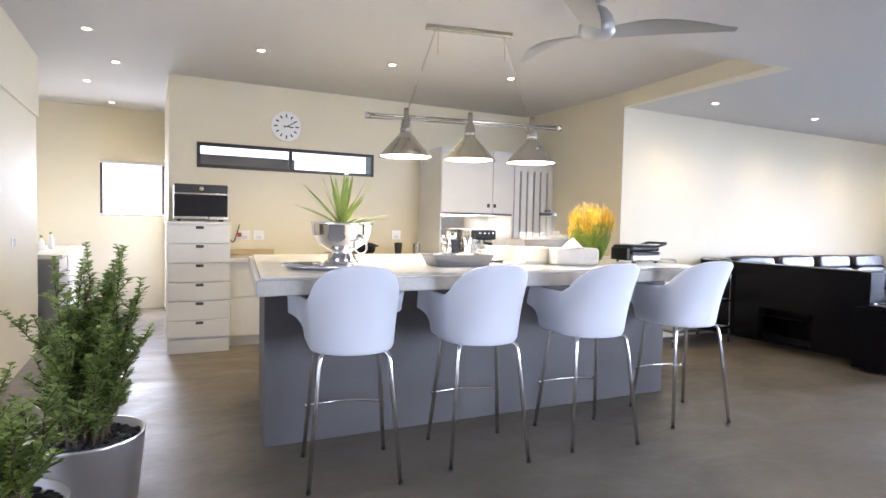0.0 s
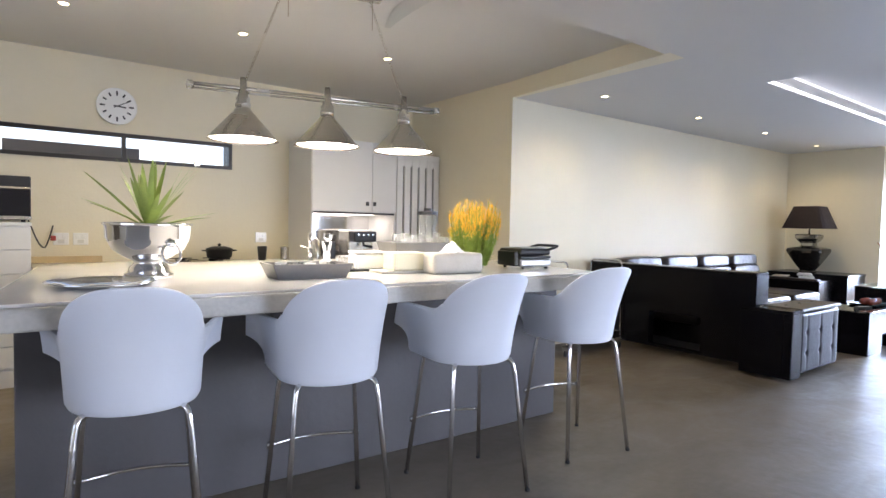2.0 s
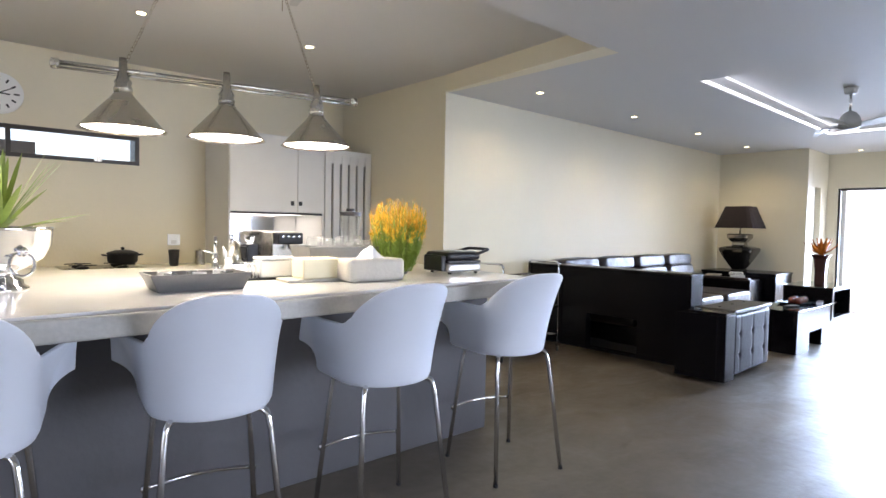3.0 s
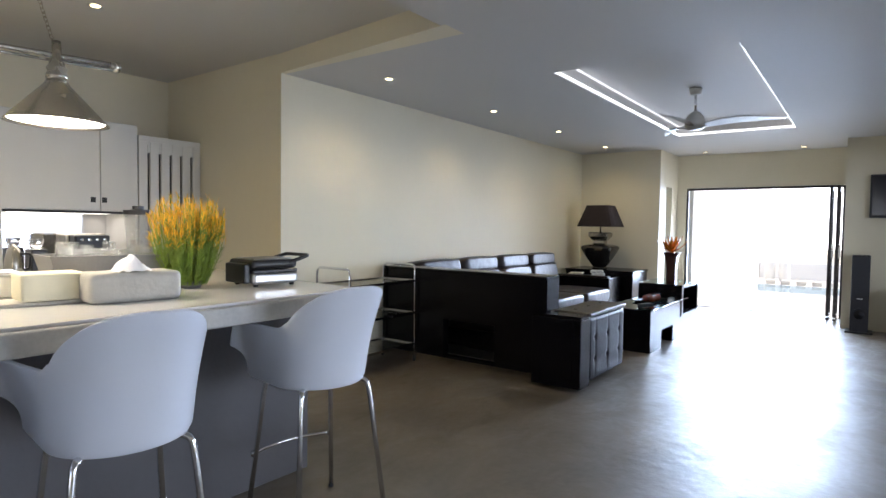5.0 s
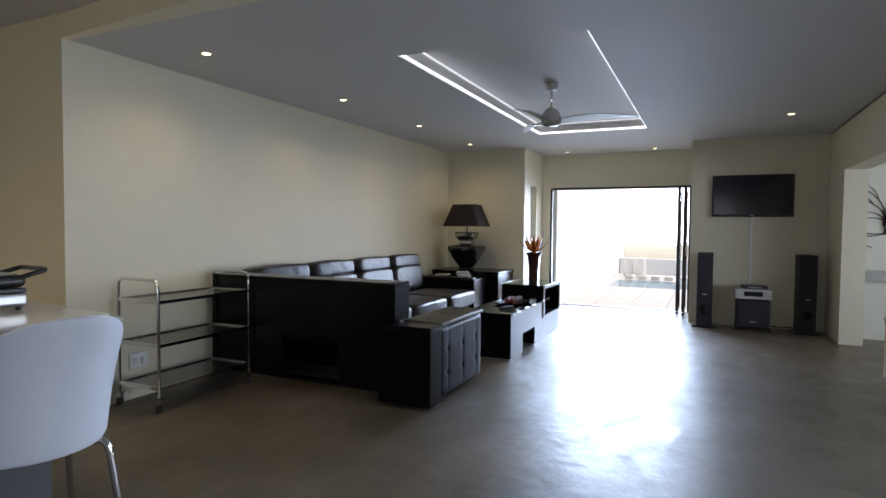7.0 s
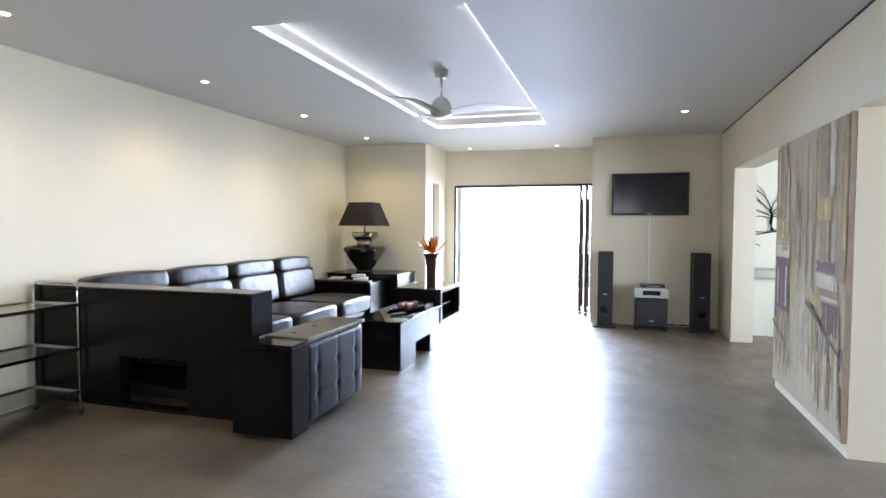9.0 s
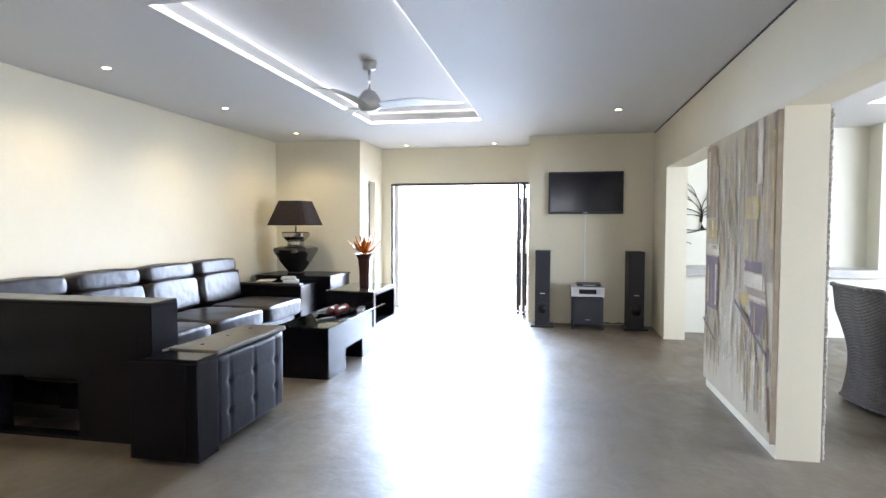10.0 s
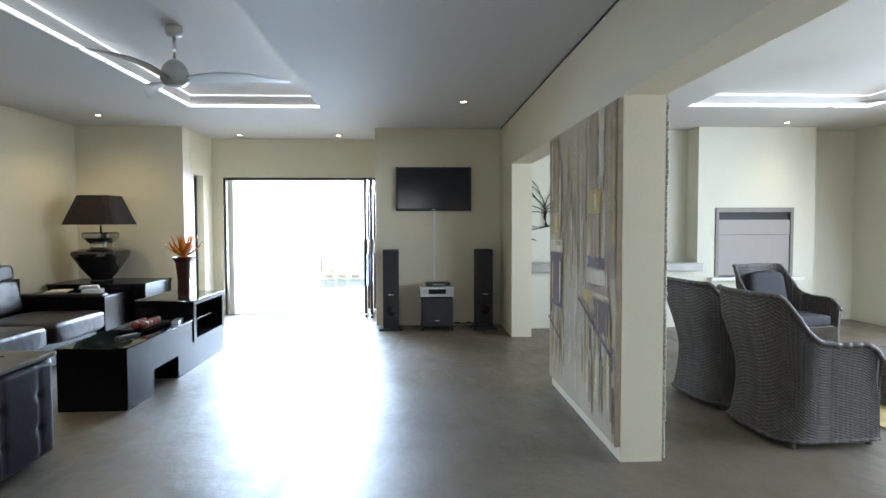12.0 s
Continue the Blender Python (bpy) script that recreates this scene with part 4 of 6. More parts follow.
# pedestal bowl with a spiky plant
bw = empty("pedestal_bowl", 1.36, 3.81, TOP, 0, "polished silver pedestal bowl planted with a spiky yucca", "pedestal bowl")
part("bowl", lathe([(0.12, 0), (0.126, 0.01), (0.124, 0.022), (0.105, 0.032), (0.1, 0.06), (0.078, 0.082), (0.078, 0.1), (0.115, 0.118), (0.182, 0.165), (0.214, 0.23), (0.22, 0.3), (0.231, 0.315), (0.224, 0.32), (0.214, 0.305), (0.001, 0.29)], 48), CHROME, bw, "polished silver bowl", smooth=True)
ring = [(0.075 + 0.046 * math.cos(k * math.pi / 10), -0.205 + 0.02 * math.sin(k * math.pi / 10), 0.145 + 0.055 * math.sin(k * math.pi / 10)) for k in range(20)]
part("ring_handle", tube(ring, 0.008, 8, True), CHROME, bw, "polished ring handle", smooth=True)
part("ring_boss", lathe([(0.001, -0.012), (0.02, -0.006), (0.024, 0.012)], 14), CHROME, bw, smooth=True).matrix_local = pose(0.075, -0.2, 0.205, 90)
rnd = random.Random(3)
part("soil", lathe([(0.001, 0.296), (0.19, 0.292), (0.19, 0.288)], 24), PEBBLE, bw)
for i in range(30):
    a = i * 2.4 + rnd.uniform(-0.3, 0.3)
    el = radians(rnd.choice((22, 34, 46, 58, 70, 80)) + rnd.uniform(-6, 6))
    L = rnd.uniform(0.32, 0.48)
    bm = bmesh.new()
    dx, dy = math.cos(a), math.sin(a)
    side = Vector((-dy, dx, 0))
    prev = None
    for k in range(8):
        t = k / 7
        c = Vector((dx * math.cos(el), dy * math.cos(el), math.sin(el))) * (0.02 + L * t) + Vector((0, 0, 0.285 - 0.05 * t * t * math.cos(el)))
        wd = 0.02 * (1 - t) ** 0.7 * (0.75 + t) + 0.0008
        row = [bm.verts.new(c + side * wd), bm.verts.new(c + Vector((0, 0, -0.3 * wd))), bm.verts.new(c - side * wd)]
        if prev:
            for j in range(2):
                bm.faces.new((prev[j], prev[j + 1], row[j + 1], row[j]))
        prev = row
    part("leaf_blade", bm, YUCCA, bw, smooth=True)

bw.scale = (0.87, 0.87, 0.83)
# round silver tray
rt = tagged(mesh_object("round_tray", lathe([(0.001, 0.003), (0.13, 0.003), (0.15, 0.012), (0.2, 0.018), (0.206, 0.022), (0.204, 0.014), (0.15, 0.004), (0.13, 0.0)], 48), CHROME, smooth=True), "round polished silver tray on the island", "tray")
rt.location = (1.13, 3.5, TOP)


def tapered_tray(name, x, y, z, rz, w, d, h, mat, label):
    e = empty(name, x, y, z, rz, label, "tray")
    bm = bmesh.new()
    t = 0.006
    outer_lo = [(-w * .42, -d * .4), (w * .42, -d * .4), (w * .42, d * .4), (-w * .42, d * .4)]
    outer_hi = [(-w / 2, -d / 2), (w / 2, -d / 2), (w / 2, d / 2), (-w / 2, d / 2)]
    inner_hi = [(p[0] * (1 - 2 * t / w * 2), p[1] * (1 - 2 * t / d * 2)) for p in outer_hi]
    inner_lo = [(p[0] * 0.97, p[1] * 0.97) for p in outer_lo]
    rings = [[bm.verts.new((*p, zz)) for p in ring] for ring, zz in ((outer_lo, 0), (outer_hi, h), (inner_hi, h), (inner_lo, t))]
    bm.faces.new(rings[0][::-1])
    bm.faces.new(rings[3])
    for a, b in zip(rings, rings[1:]):
        for k in range(4):
            bm.faces.new((a[k], a[(k + 1) % 4], b[(k + 1) % 4], b[k]))
    bmesh.ops.bevel(bm, geom=bm.edges[:], offset=0.0015, segments=1, affect='EDGES')
    part("body", bm, mat, e)
    return e


tapered_tray("serving_tray", 2.04, 3.5, TOP, -4, 0.42, 0.24, 0.075, ZINC, "grey zinc tray holding small tumblers")
rnd = random.Random(8)


def tumbler(x, y, z, r, h, mat=None, group="tumblers"):
    g = tagged(mesh_object("tumbler", lathe([(r * 0.8, 0), (r, h), (r * 0.93, h), (r * 0.74, 0.008), (0.001, 0.008)], 20), mat or THIN_GLASS, smooth=True), "small clear glass tumbler standing in a tray", "tumbler", group)
    g.location = (x, y, z)
    return g


for i in range(6):
    tumbler(1.92 + (i % 3) * 0.12, 3.46 + (i // 3) * 0.085, TOP + 0.007, 0.03, 0.07, CERAMIC if i % 2 else THIN_GLASS)
tapered_tray("large_tray", 3.05, 3.92, TOP, -6, 0.54, 0.3, 0.165, ZINC, "large grey metal tray filled with glasses")
for i in range(12):
    tumbler(2.88 + (i % 6) * 0.066 + rnd.uniform(-.01, .01), 3.87 + (i // 6) * 0.1, TOP + 0.007, 0.029, 0.19 + rnd.uniform(-.02, .03), THIN_GLASS, "glasses in the large tray")

# stone holders
h1 = empty("napkin_holder", 2.66, 3.56, TOP, -6, "ivory stone napkin holder full of napkins", "napkin holder")
part("base", box(-0.17, 0.13, -0.09, 0.09, 0, 0.015, 0.004), STONE, h1)
part("napkin", box(-0.09, 0.125, -0.08, 0.08, 0.015, 0.12, 0.01, 3), SOAP, h1, "stack of ivory napkins")
h2 = empty("tissue_box", 2.92, 3.42, TOP, -5, "pale cast stone tissue box with a tissue out", "tissue box")
part("body", box(-0.175, 0.175, -0.085, 0.085, 0, 0.12, 0.025, 4), STONE, h2, smooth=True)
bm = bmesh.new()
bmesh.ops.create_grid(bm, x_segments=9, y_segments=9, size=0.07)
for v in bm.verts:
    r = v.co.length / 0.07
    v.co.z = 0.12 + 0.07 * (1 - min(1, r)) ** 0.8 + 0.02 * noise.noise(v.co * 40)
    v.co.x += 0.015 * noise.noise(v.co * 33)
part("tissue", bm, TISSUE, h2, "white crumpled tissue", smooth=True)

# pincushion flowers in a low vase
fp = empty("flower_plant", 3.33, 3.7, TOP, 0, "dense yellow-orange flowering plant in a low pot", "flowering plant")
part("pot", lathe([(0.07, 0), (0.08, 0.01), (0.085, 0.035), (0.08, 0.035), (0.001, 0.03)], 24), ZINC, fp, smooth=True)
rnd = random.Random(21)
stem, fol, flo = bmesh.new(), bmesh.new(), bmesh.new()
for i in range(190):
    a, r = rnd.uniform(0, 6.283), 0.235 * math.sqrt(rnd.random())
    top = 0.40 + 0.14 * (1 - (r / 0.25) ** 2) * rnd.uniform(0.5, 1.0) + rnd.uniform(-0.13, 0.05)
    e = Vector((r * math.cos(a), r * math.sin(a), top))
    b = Vector((0.5 * e.x, 0.5 * e.y, 0.02))
    tube([b, b.lerp(e, 0.5) + Vector((0.2 * e.x, 0.2 * e.y, 0)) * 0.3, e], 0.0025, 4, False, stem)
    for k in range(30):
        t = rnd.uniform(0.04, 0.92)
        c = b.lerp(e, t) + Vector((0.2 * e.x, 0.2 * e.y, 0)) * 0.3 * math.sin(t * 3.14)
        az = rnd.uniform(0, 6.283)
        up = (math.cos(az) * 0.9 + 2.0 * e.x, math.sin(az) * 0.9 + 2.0 * e.y, 0.8)
        leaf_cards(flo if t > 0.66 + 0.1 * rnd.random() else fol, c, up, rnd.uniform(0.035, 0.06), 0.006, 0)
    for k in range(10):
        az = rnd.uniform(0, 6.283)
        leaf_cards(flo, e - Vector((0, 0, rnd.uniform(0, 0.07))), (math.cos(az) * 0.5, math.sin(az) * 0.5, 1), rnd.uniform(0.03, 0.055), 0.0045, 0)
part("stem", stem, FL_STEM, fp)
o = part("foliage", fol, FL_STEM, fp, "yellow-green needle leaves")
o["kind"] = "stuff"
o = part("bloom", flo, ORANGE_FL, fp, "yellow-orange flower spikes")
o["kind"] = "stuff"

fp.scale = (0.76, 0.76, 0.82)
# sandwich press
sp = empty("sandwich_press", 3.66, 3.56, TOP, -6, "black and steel sandwich press on the island", "sandwich press")
part("base", box(-0.15, 0.17, -0.15, 0.13, 0.015, 0.075, 0.015, 3), SILVER, sp, "silver lower housing")
part("lower_plate", box(-0.155, 0.165, -0.15, 0.14, 0.076, 0.095, 0.004), BLACK_PL, sp)
part("lid", box(-0.16, 0.165, -0.15, 0.14, 0.1, 0.15, 0.02, 3), BLACK_PL, sp, "black upper lid")
part("lid_trim", box(-0.13, 0.14, -0.12, 0.1, 0.15, 0.158, 0.004), SILVER, sp)
path_bar("handle", [(0.1, -0.14, 0.13), (0.26, -0.14, 0.17), (0.26, 0.12, 0.17), (0.1, 0.12, 0.13)], 0.011, BLACK_PL, sp, 0.03)
sp.scale = (0.8, 0.85, 0.9)
part("hinge", box(-0.2, -0.155, -0.12, 0.11, 0.02, 0.13, 0.01), BLACK_PL, sp)
for sx in (-0.12, 0.14):
    for sy in (-0.12, 0.1):
        part("foot", lathe([(0.014, 0), (0.014, 0.016)], 10, centre=(sx, sy, 0)), RUBBER, sp)

# rabbit ornament, plain shape
bm = lathe([(0.035, 0), (0.045, 0.02), (0.04, 0.06), (0.022, 0.08), (0.028, 0.1), (0.02, 0.125), (0.001, 0.13)], 16)
for s in (-1, 1):
    tube([(s * 0.012, 0, 0.115), (s * 0.02, 0, 0.16), (s * 0.032, 0, 0.2)], 0.01, 8, False, bm, [0.008, 0.013, 0.004])
rb = tagged(mesh_object("rabbit_figurine", bm, CERAMIC, smooth=True), "small white ceramic rabbit ornament on the island", "figurine")
rb.location = (2.35, 3.92, TOP)
rb.scale = (0.88, 0.88, 0.85)
ws_ = empty("toast_rack", 2.5, 3.78, TOP, -5, "white box and steel toast rack on a dark tray", "toast rack")
part("tray", box(-0.13, 0.14, -0.075, 0.075, 0, 0.012, 0.004), BLACK_PL, ws_, "slim dark tray")
part("box_body", box(-0.05, 0.13, -0.065, 0.065, 0.012, 0.1, 0.008, 3), CERAMIC, ws_, "glazed white box")
part("box_lid", box(-0.052, 0.132, -0.067, 0.067, 0.103, 0.118, 0.006, 3), CERAMIC, ws_)
for i in range(4):
    x = -0.115 + 0.019 * i
    path_bar("wire_hoop", [(x, -0.05, 0.012), (x - 0.008, -0.05, 0.09), (x - 0.008, 0.05, 0.09), (x, 0.05, 0.012)], 0.003, CHROME, ws_, 0.03, 6)
ct = empty("kitchen_tap", 2.5, 4.5, TOP, 0, "chrome swan-neck kitchen tap on the island", "tap")
part("base", lathe([(0.028, 0), (0.03, 0.006), (0.02, 0.03), (0.016, 0.1)], 16), CHROME, ct, smooth=True)
path_bar("spout", [(0, 0, 0.09), (0, 0, 0.2), (0.05, 0.13, 0.2), (0.05, 0.13, 0.15)], 0.011, CHROME, ct, 0.05)
path_bar("lever", [(0, 0, 0.1), (-0.07, 0, 0.12)], 0.006, CHROME, ct, 0.01)

# hob, pot and pans on the back worktop
hb = empty("gas_hob", 2.28, 6.55, 0.9, 0, "black gas hob set into the worktop", "hob")
part("plate", box(-0.3, 0.3, -0.24, 0.24, 0, 0.012, 0.004), SCREEN, hb)
for sx in (-0.15, 0.15):
    for sy in (-0.1, 0.12):
        b = part("burner", lathe([(0.04, 0.012), (0.045, 0.02), (0.03, 0.026), (0.001, 0.028)], 16, centre=(sx, sy, 0)), IRON, hb)
        part("pan_support", tube([(sx - 0.1, sy, 0.035), (sx + 0.1, sy, 0.035)], 0.005, 6), IRON, b)
        part("pan_support", tube([(sx, sy - 0.1, 0.035), (sx, sy + 0.1, 0.035)], 0.005, 6), IRON, b)
pt = empty("casserole", 2.43, 6.45, 0.94, 0, "black cast iron casserole with lid on the hob", "casserole")
part("pot", lathe([(0.09, 0), (0.115, 0.02), (0.12, 0.085), (0.124, 0.09), (0.11, 0.09)], 28), IRON, pt, smooth=True)
ld = part("lid", lathe([(0.124, 0.091), (0.12, 0.1), (0.06, 0.118), (0.001, 0.122)], 28), IRON, pt, smooth=True)
part("knob", lathe([(0.008, 0.12), (0.016, 0.135), (0.012, 0.145), (0.001, 0.147)], 14), IRON, ld, smooth=True)
for s in (-1, 1):
    path_bar("handle", [(s * 0.118, -0.03, 0.075), (s * 0.155, -0.03, 0.08), (s * 0.155, 0.03, 0.08), (s * 0.118, 0.03, 0.075)], 0.006, IRON, pt, 0.02)
mg = tagged(mesh_object("black_tumbler", lathe([(0.038, 0), (0.05, 0.15), (0.046, 0.15), (0.034, 0.01), (0.001, 0.01)], 20), BLACK_PL, smooth=True), "tall black beaker on the back worktop", "beaker")
mg.location = (2.9, 6.6, 0.9)
tn = empty("steel_canister", 3.14, 6.6, 0.9, 0, "small brushed steel canister on the worktop", "canister")
part("body", lathe([(0.045, 0), (0.045, 0.12), (0.001, 0.12)], 20), BRUSHED, tn, smooth=False)
part("lid", lathe([(0.047, 0.12), (0.047, 0.14), (0.01, 0.145), (0.001, 0.16)], 20), BRUSHED, tn)

# in the alcove: espresso machine, grinder, kettle, toaster
em = empty("espresso_machine", 3.98, 6.55, 0.9, 0, "steel and black espresso machine in the alcove", "espresso machine")
part("body", box(-0.16, 0.16, -0.08, 0.16, 0.0, 0.33, 0.015, 2), BRUSHED, em)
part("head", box(-0.14, 0.14, -0.2, -0.08, 0.2, 0.32, 0.015, 2), BLACK_PL, em)
part("drip_tray", box(-0.15, 0.15, -0.22, -0.08, 0.0, 0.04, 0.006), BLACK_PL, em)
path_bar("portafilter", [(0, -0.14, 0.2), (0, -0.14, 0.16), (0.02, -0.3, 0.15)], 0.014, BLACK_PL, em, 0.02)
for i in range(4):
    k = part("button", lathe([(0.012, 0), (0.012, 0.01), (0.001, 0.012)], 12), CHROME, em)
    k.matrix_local = pose(-0.09 + 0.06 * i, -0.2, 0.28, 90)
kt = empty("coffee_pot", 3.45, 6.5, 0.9, 0, "steel and black coffee pot in the alcove", "coffee pot")
part("body", lathe([(0.07, 0), (0.075, 0.02), (0.055, 0.16), (0.05, 0.17), (0.045, 0.2), (0.02, 0.23), (0.001, 0.25)], 24), BRUSHED, kt, smooth=True)
path_bar("handle", [(0.05, 0, 0.17), (0.12, 0, 0.17), (0.11, 0, 0.05), (0.07, 0, 0.04)], 0.009, BLACK_PL, kt, 0.03)
part("base", lathe([(0.08, -0.0), (0.08, 0.012), (0.07, 0.014)], 24), BLACK_PL, kt)
gr = empty("coffee_grinder", 3.64, 6.6, 0.9, 0, "small black coffee grinder in the alcove", "coffee grinder")
part("body", box(-0.06, 0.06, -0.08, 0.08, 0, 0.2, 0.012), BLACK_PL, gr)
part("hopper", lathe([(0.04, 0.2), (0.06, 0.28), (0.055, 0.285), (0.001, 0.285)], 20), GLASS, gr, smooth=True)
bd = empty("blender", 4.5, 5.9, 0.0, 0, "glass jug blender beside the slotted door", "blender")
bd.location = (3.4, 4.35, TOP)
part("base", lathe([(0.08, 0), (0.085, 0.02), (0.06, 0.13), (0.05, 0.14)], 20), BLACK_PL, bd, smooth=True)
part("jug", lathe([(0.05, 0.14), (0.06, 0.16), (0.075, 0.36), (0.071, 0.36), (0.055, 0.165), (0.001, 0.16)], 24), THIN_GLASS, bd, smooth=True)
part("lid", lathe([(0.077, 0.36), (0.077, 0.385), (0.03, 0.39), (0.03, 0.41), (0.001, 0.41)], 24), BLACK_PL, bd)

# ---------------------------------------------------------------- living room
# drinks trolley
tl = empty("serving_trolley", 5.28, 4.56, 0, 0, "chrome serving trolley with three steel shelves", "serving trolley")
W, D = 0.89, 0.42
for x in (0, W):
    pts = [(x, 0, 0.11), (x, 0, 0.955), (x, D, 0.955), (x, D, 0.11)]
    path_bar("end_hoop", pts, 0.011, CHROME, tl, 0.06)
    for y in (0, D):
        c = part("castor", lathe([(0.036, 0.1), (0.038, 0.106), (0.014, 0.114)], 18, centre=(x, y, 0)), CHROME, tl)
        wh = part("wheel", lathe([(0.012, -0.014), (0.034, -0.012), (0.036, 0), (0.034, 0.012), (0.012, 0.014)], 18), RUBBER, c)
        wh.matrix_local = pose(x, y, 0.036, 90, 0, 30)
        part("fork", box(x - 0.018, x + 0.018, y - 0.02, y + 0.02, 0.06, 0.1, 0.004), CHROME, c)
for z in (0.16, 0.47, 0.785):
    rim = bmesh.new()
    add_box(rim, 0, W, -0.008, 0.008, z, z + 0.025)
    add_box(rim, 0, W, D - 0.008, D + 0.008, z, z + 0.025)
    add_box(rim, -0.008, 0.008, 0.008, D - 0.008, z, z + 0.025)
    add_box(rim, W - 0.008, W + 0.008, 0.008, D - 0.008, z, z + 0.025)
    sh = part("shelf_frame", rim, CHROME, tl)
    part("shelf_plate", box(0.008, W - 0.008, 0.008, D - 0.008, z + 0.004, z + 0.014), SHELF_ST, sh, "stainless steel shelf plate")

# corner sofa
so = empty("corner_sofa", 6.13, 2.81, 0, 0, "black leather corner sofa in a lacquered wood surround", "corner sofa")
part("arm_block", box(0.0, 1.08, 0.075, 0.44, 0.03, 0.6, 0.006), BLACK_LAQ, so, "black lacquered wood arm block")
lid = part("block_lid", box(0.2, 1.075, 0.0, 0.335, 0.6, 0.632, 0.012, 3), TAN, so, "dark leather pad on the arm block")
for i in range(3):
    part("button", lathe([(0.014, 0.63), (0.012, 0.636), (0.001, 0.638)], 10, centre=(0.35 + i * 0.285, 0.2, 0)), LEATHER, lid)
part("block_top", box(0.0, 0.195, 0.0, 0.335, 0.6, 0.622, 0.004), BLACK_LAQ, so)
part("corner_post", box(0.0, 0.2, 0.0, 0.074, 0.03, 0.6, 0.006), BLACK_LAQ, so)


def tufted(w, h, cols, rows, t=0.06):
    """An upright buttoned pad, w x h, facing -y."""
    bm = bmesh.new()
    nx, nz = 48, 36
    grid = []
    for i in range(nx + 1):
        col = []
        for j in range(nz + 1):
            x, z = w * i / nx, h * j / nz
            d = 0.0
            for a in range(cols):
                for b in range(rows):
                    bx, bz = w * (a + 0.5) / cols, h * (b + 1) / (rows + 1)
                    d += 0.012 * math.exp(-((x - bx) ** 2 + (z - bz) ** 2) / 0.0005)
            for a in range(cols):
                bx = w * (a + 0.5) / cols
                d += 0.004 * math.exp(-((x - bx) / 0.012) ** 2)
            for b in range(rows):
                bz = h * (b + 1) / (rows + 1)
                d += 0.002 * math.exp(-((z - bz) / 0.012) ** 2)
            ed = min(x, w - x, z, h - z)
            d += 0.035 * (1 - min(1, ed / 0.04)) ** 2
            col.append(bm.verts.new((x, -t + d, z)))
        grid.append(col)
    for u, v in zip(grid, grid[1:]):
        for j in range(nz):
            bm.faces.new((u[j], v[j], v[j + 1], u[j + 1]))
    rim = [c[0] for c in grid] + grid[-1][1:] + [c[-1] for c in grid[::-1]][1:] + grid[0][::-1][1:-1]
    back = [bm.verts.new((v.co.x, 0, v.co.z)) for v in rim]
    for k in range(len(rim)):
        m = (k + 1) % len(rim)
        bm.faces.new((rim[m], rim[k], back[k], back[m]))
    return bm


tp = part("tufted_front", tufted(0.87, 0.56, 3, 2), LEATHER_M, so, "buttoned black leather front", smooth=True)
tp.location = (0.205, 0.072, 0.04)
for a in range(3):
    for b in range(2):
        part("button", lathe([(0.001, -0.006), (0.011, -0.003), (0.013, 0.004)], 10, centre=(0, 0, 0)), LEATHER, tp).matrix_local = pose(0.87 * (a + 0.5) / 3, -0.04, 0.56 * (b + 1) / 3, 90)
part("back_panel", box(0.07, 0.16, 0.442, 0.85, 0.08, 0.9), BLACK_LAQ, so, "tall black lacquered end panel")
part("back_panel", box(0.07, 0.16, 0.342, 0.44, 0.602, 0.9), BLACK_LAQ, so)
part("back_panel", box(0.07, 0.16, 1.42, 2.2, 0.08, 0.9), BLACK_LAQ, so)
part("niche_head", box(0.07, 0.16, 0.85, 1.42, 0.45, 0.9), BLACK_LAQ, so)
part("niche_sill", box(0.07, 0.16, 0.85, 1.42, 0.08, 0.1), BLACK_LAQ, so)
part("niche_back", box(0.5, 0.52, 0.85, 1.42, 0.1, 0.45), BLACK_LAQ, so)
part("panel_top", box(0.06, 0.3, 0.335, 2.2, 0.9, 0.925, 0.008), BLACK_LAQ, so)
part("panel_end", box(0.07, 0.3, 0.337, 0.345, 0.634, 0.9), BLACK_LAQ, so)
part("plinth", box(0.55, 0.9, 0.5, 2.2, 0.0, 0.1), CAB_DARK, so)
part("seat_deck", box(0.55, 0.95, 0.44, 2.2, 0.1, 0.3), BLACK_LAQ, so)
part("seat_deck", box(0.95, 3.87, 1.25, 2.2, 0.06, 0.3), BLACK_LAQ, so)
part("wall_back", box(0.16, 3.87, 2.05, 2.22, 0.3, 0.8, 0.01), BLACK_LAQ, so)
hr = part("end_cushion", pillow(0.2, 0.8, 0.3), LEATHER, so, smooth=True)
hr.location = (0.3, 0.82, 0.62)
hr = part("end_cushion", pillow(0.2, 0.8, 0.3), LEATHER, so, smooth=True)
hr.location = (0.3, 1.6, 0.62)
for y0 in (0.46, 1.05):
    q = part("seat_cushion", pillow(0.62, 0.6, 0.2), LEATHER, so, smooth=True)
    q.location = (0.7, y0 + 0.3, 0.29)
for i in range(3):
    q = part("seat_cushion", pillow(0.94, 0.75, 0.22, 0.3, 30), LEATHER, so, "black leather seat cushion", smooth=True)
    q.location = (1.46 + i * 0.945, 1.5, 0.27)
for i in range(4):
    q = part("back_cushion", pillow(0.86, 0.24, 0.38, 0.45, 30), LEATHER, so, "black leather back cushion", smooth=True)
    q.matrix_local = pose(0.78 + i * 0.835, 1.99, 0.45, -9)
    q = part("head_roll", pillow(0.84, 0.26, 0.19, 0.5, 26), LEATHER, so, "padded leather head roll", smooth=True)
    q.matrix_local = pose(0.78 + i * 0.835, 2.07, 0.78, -6)
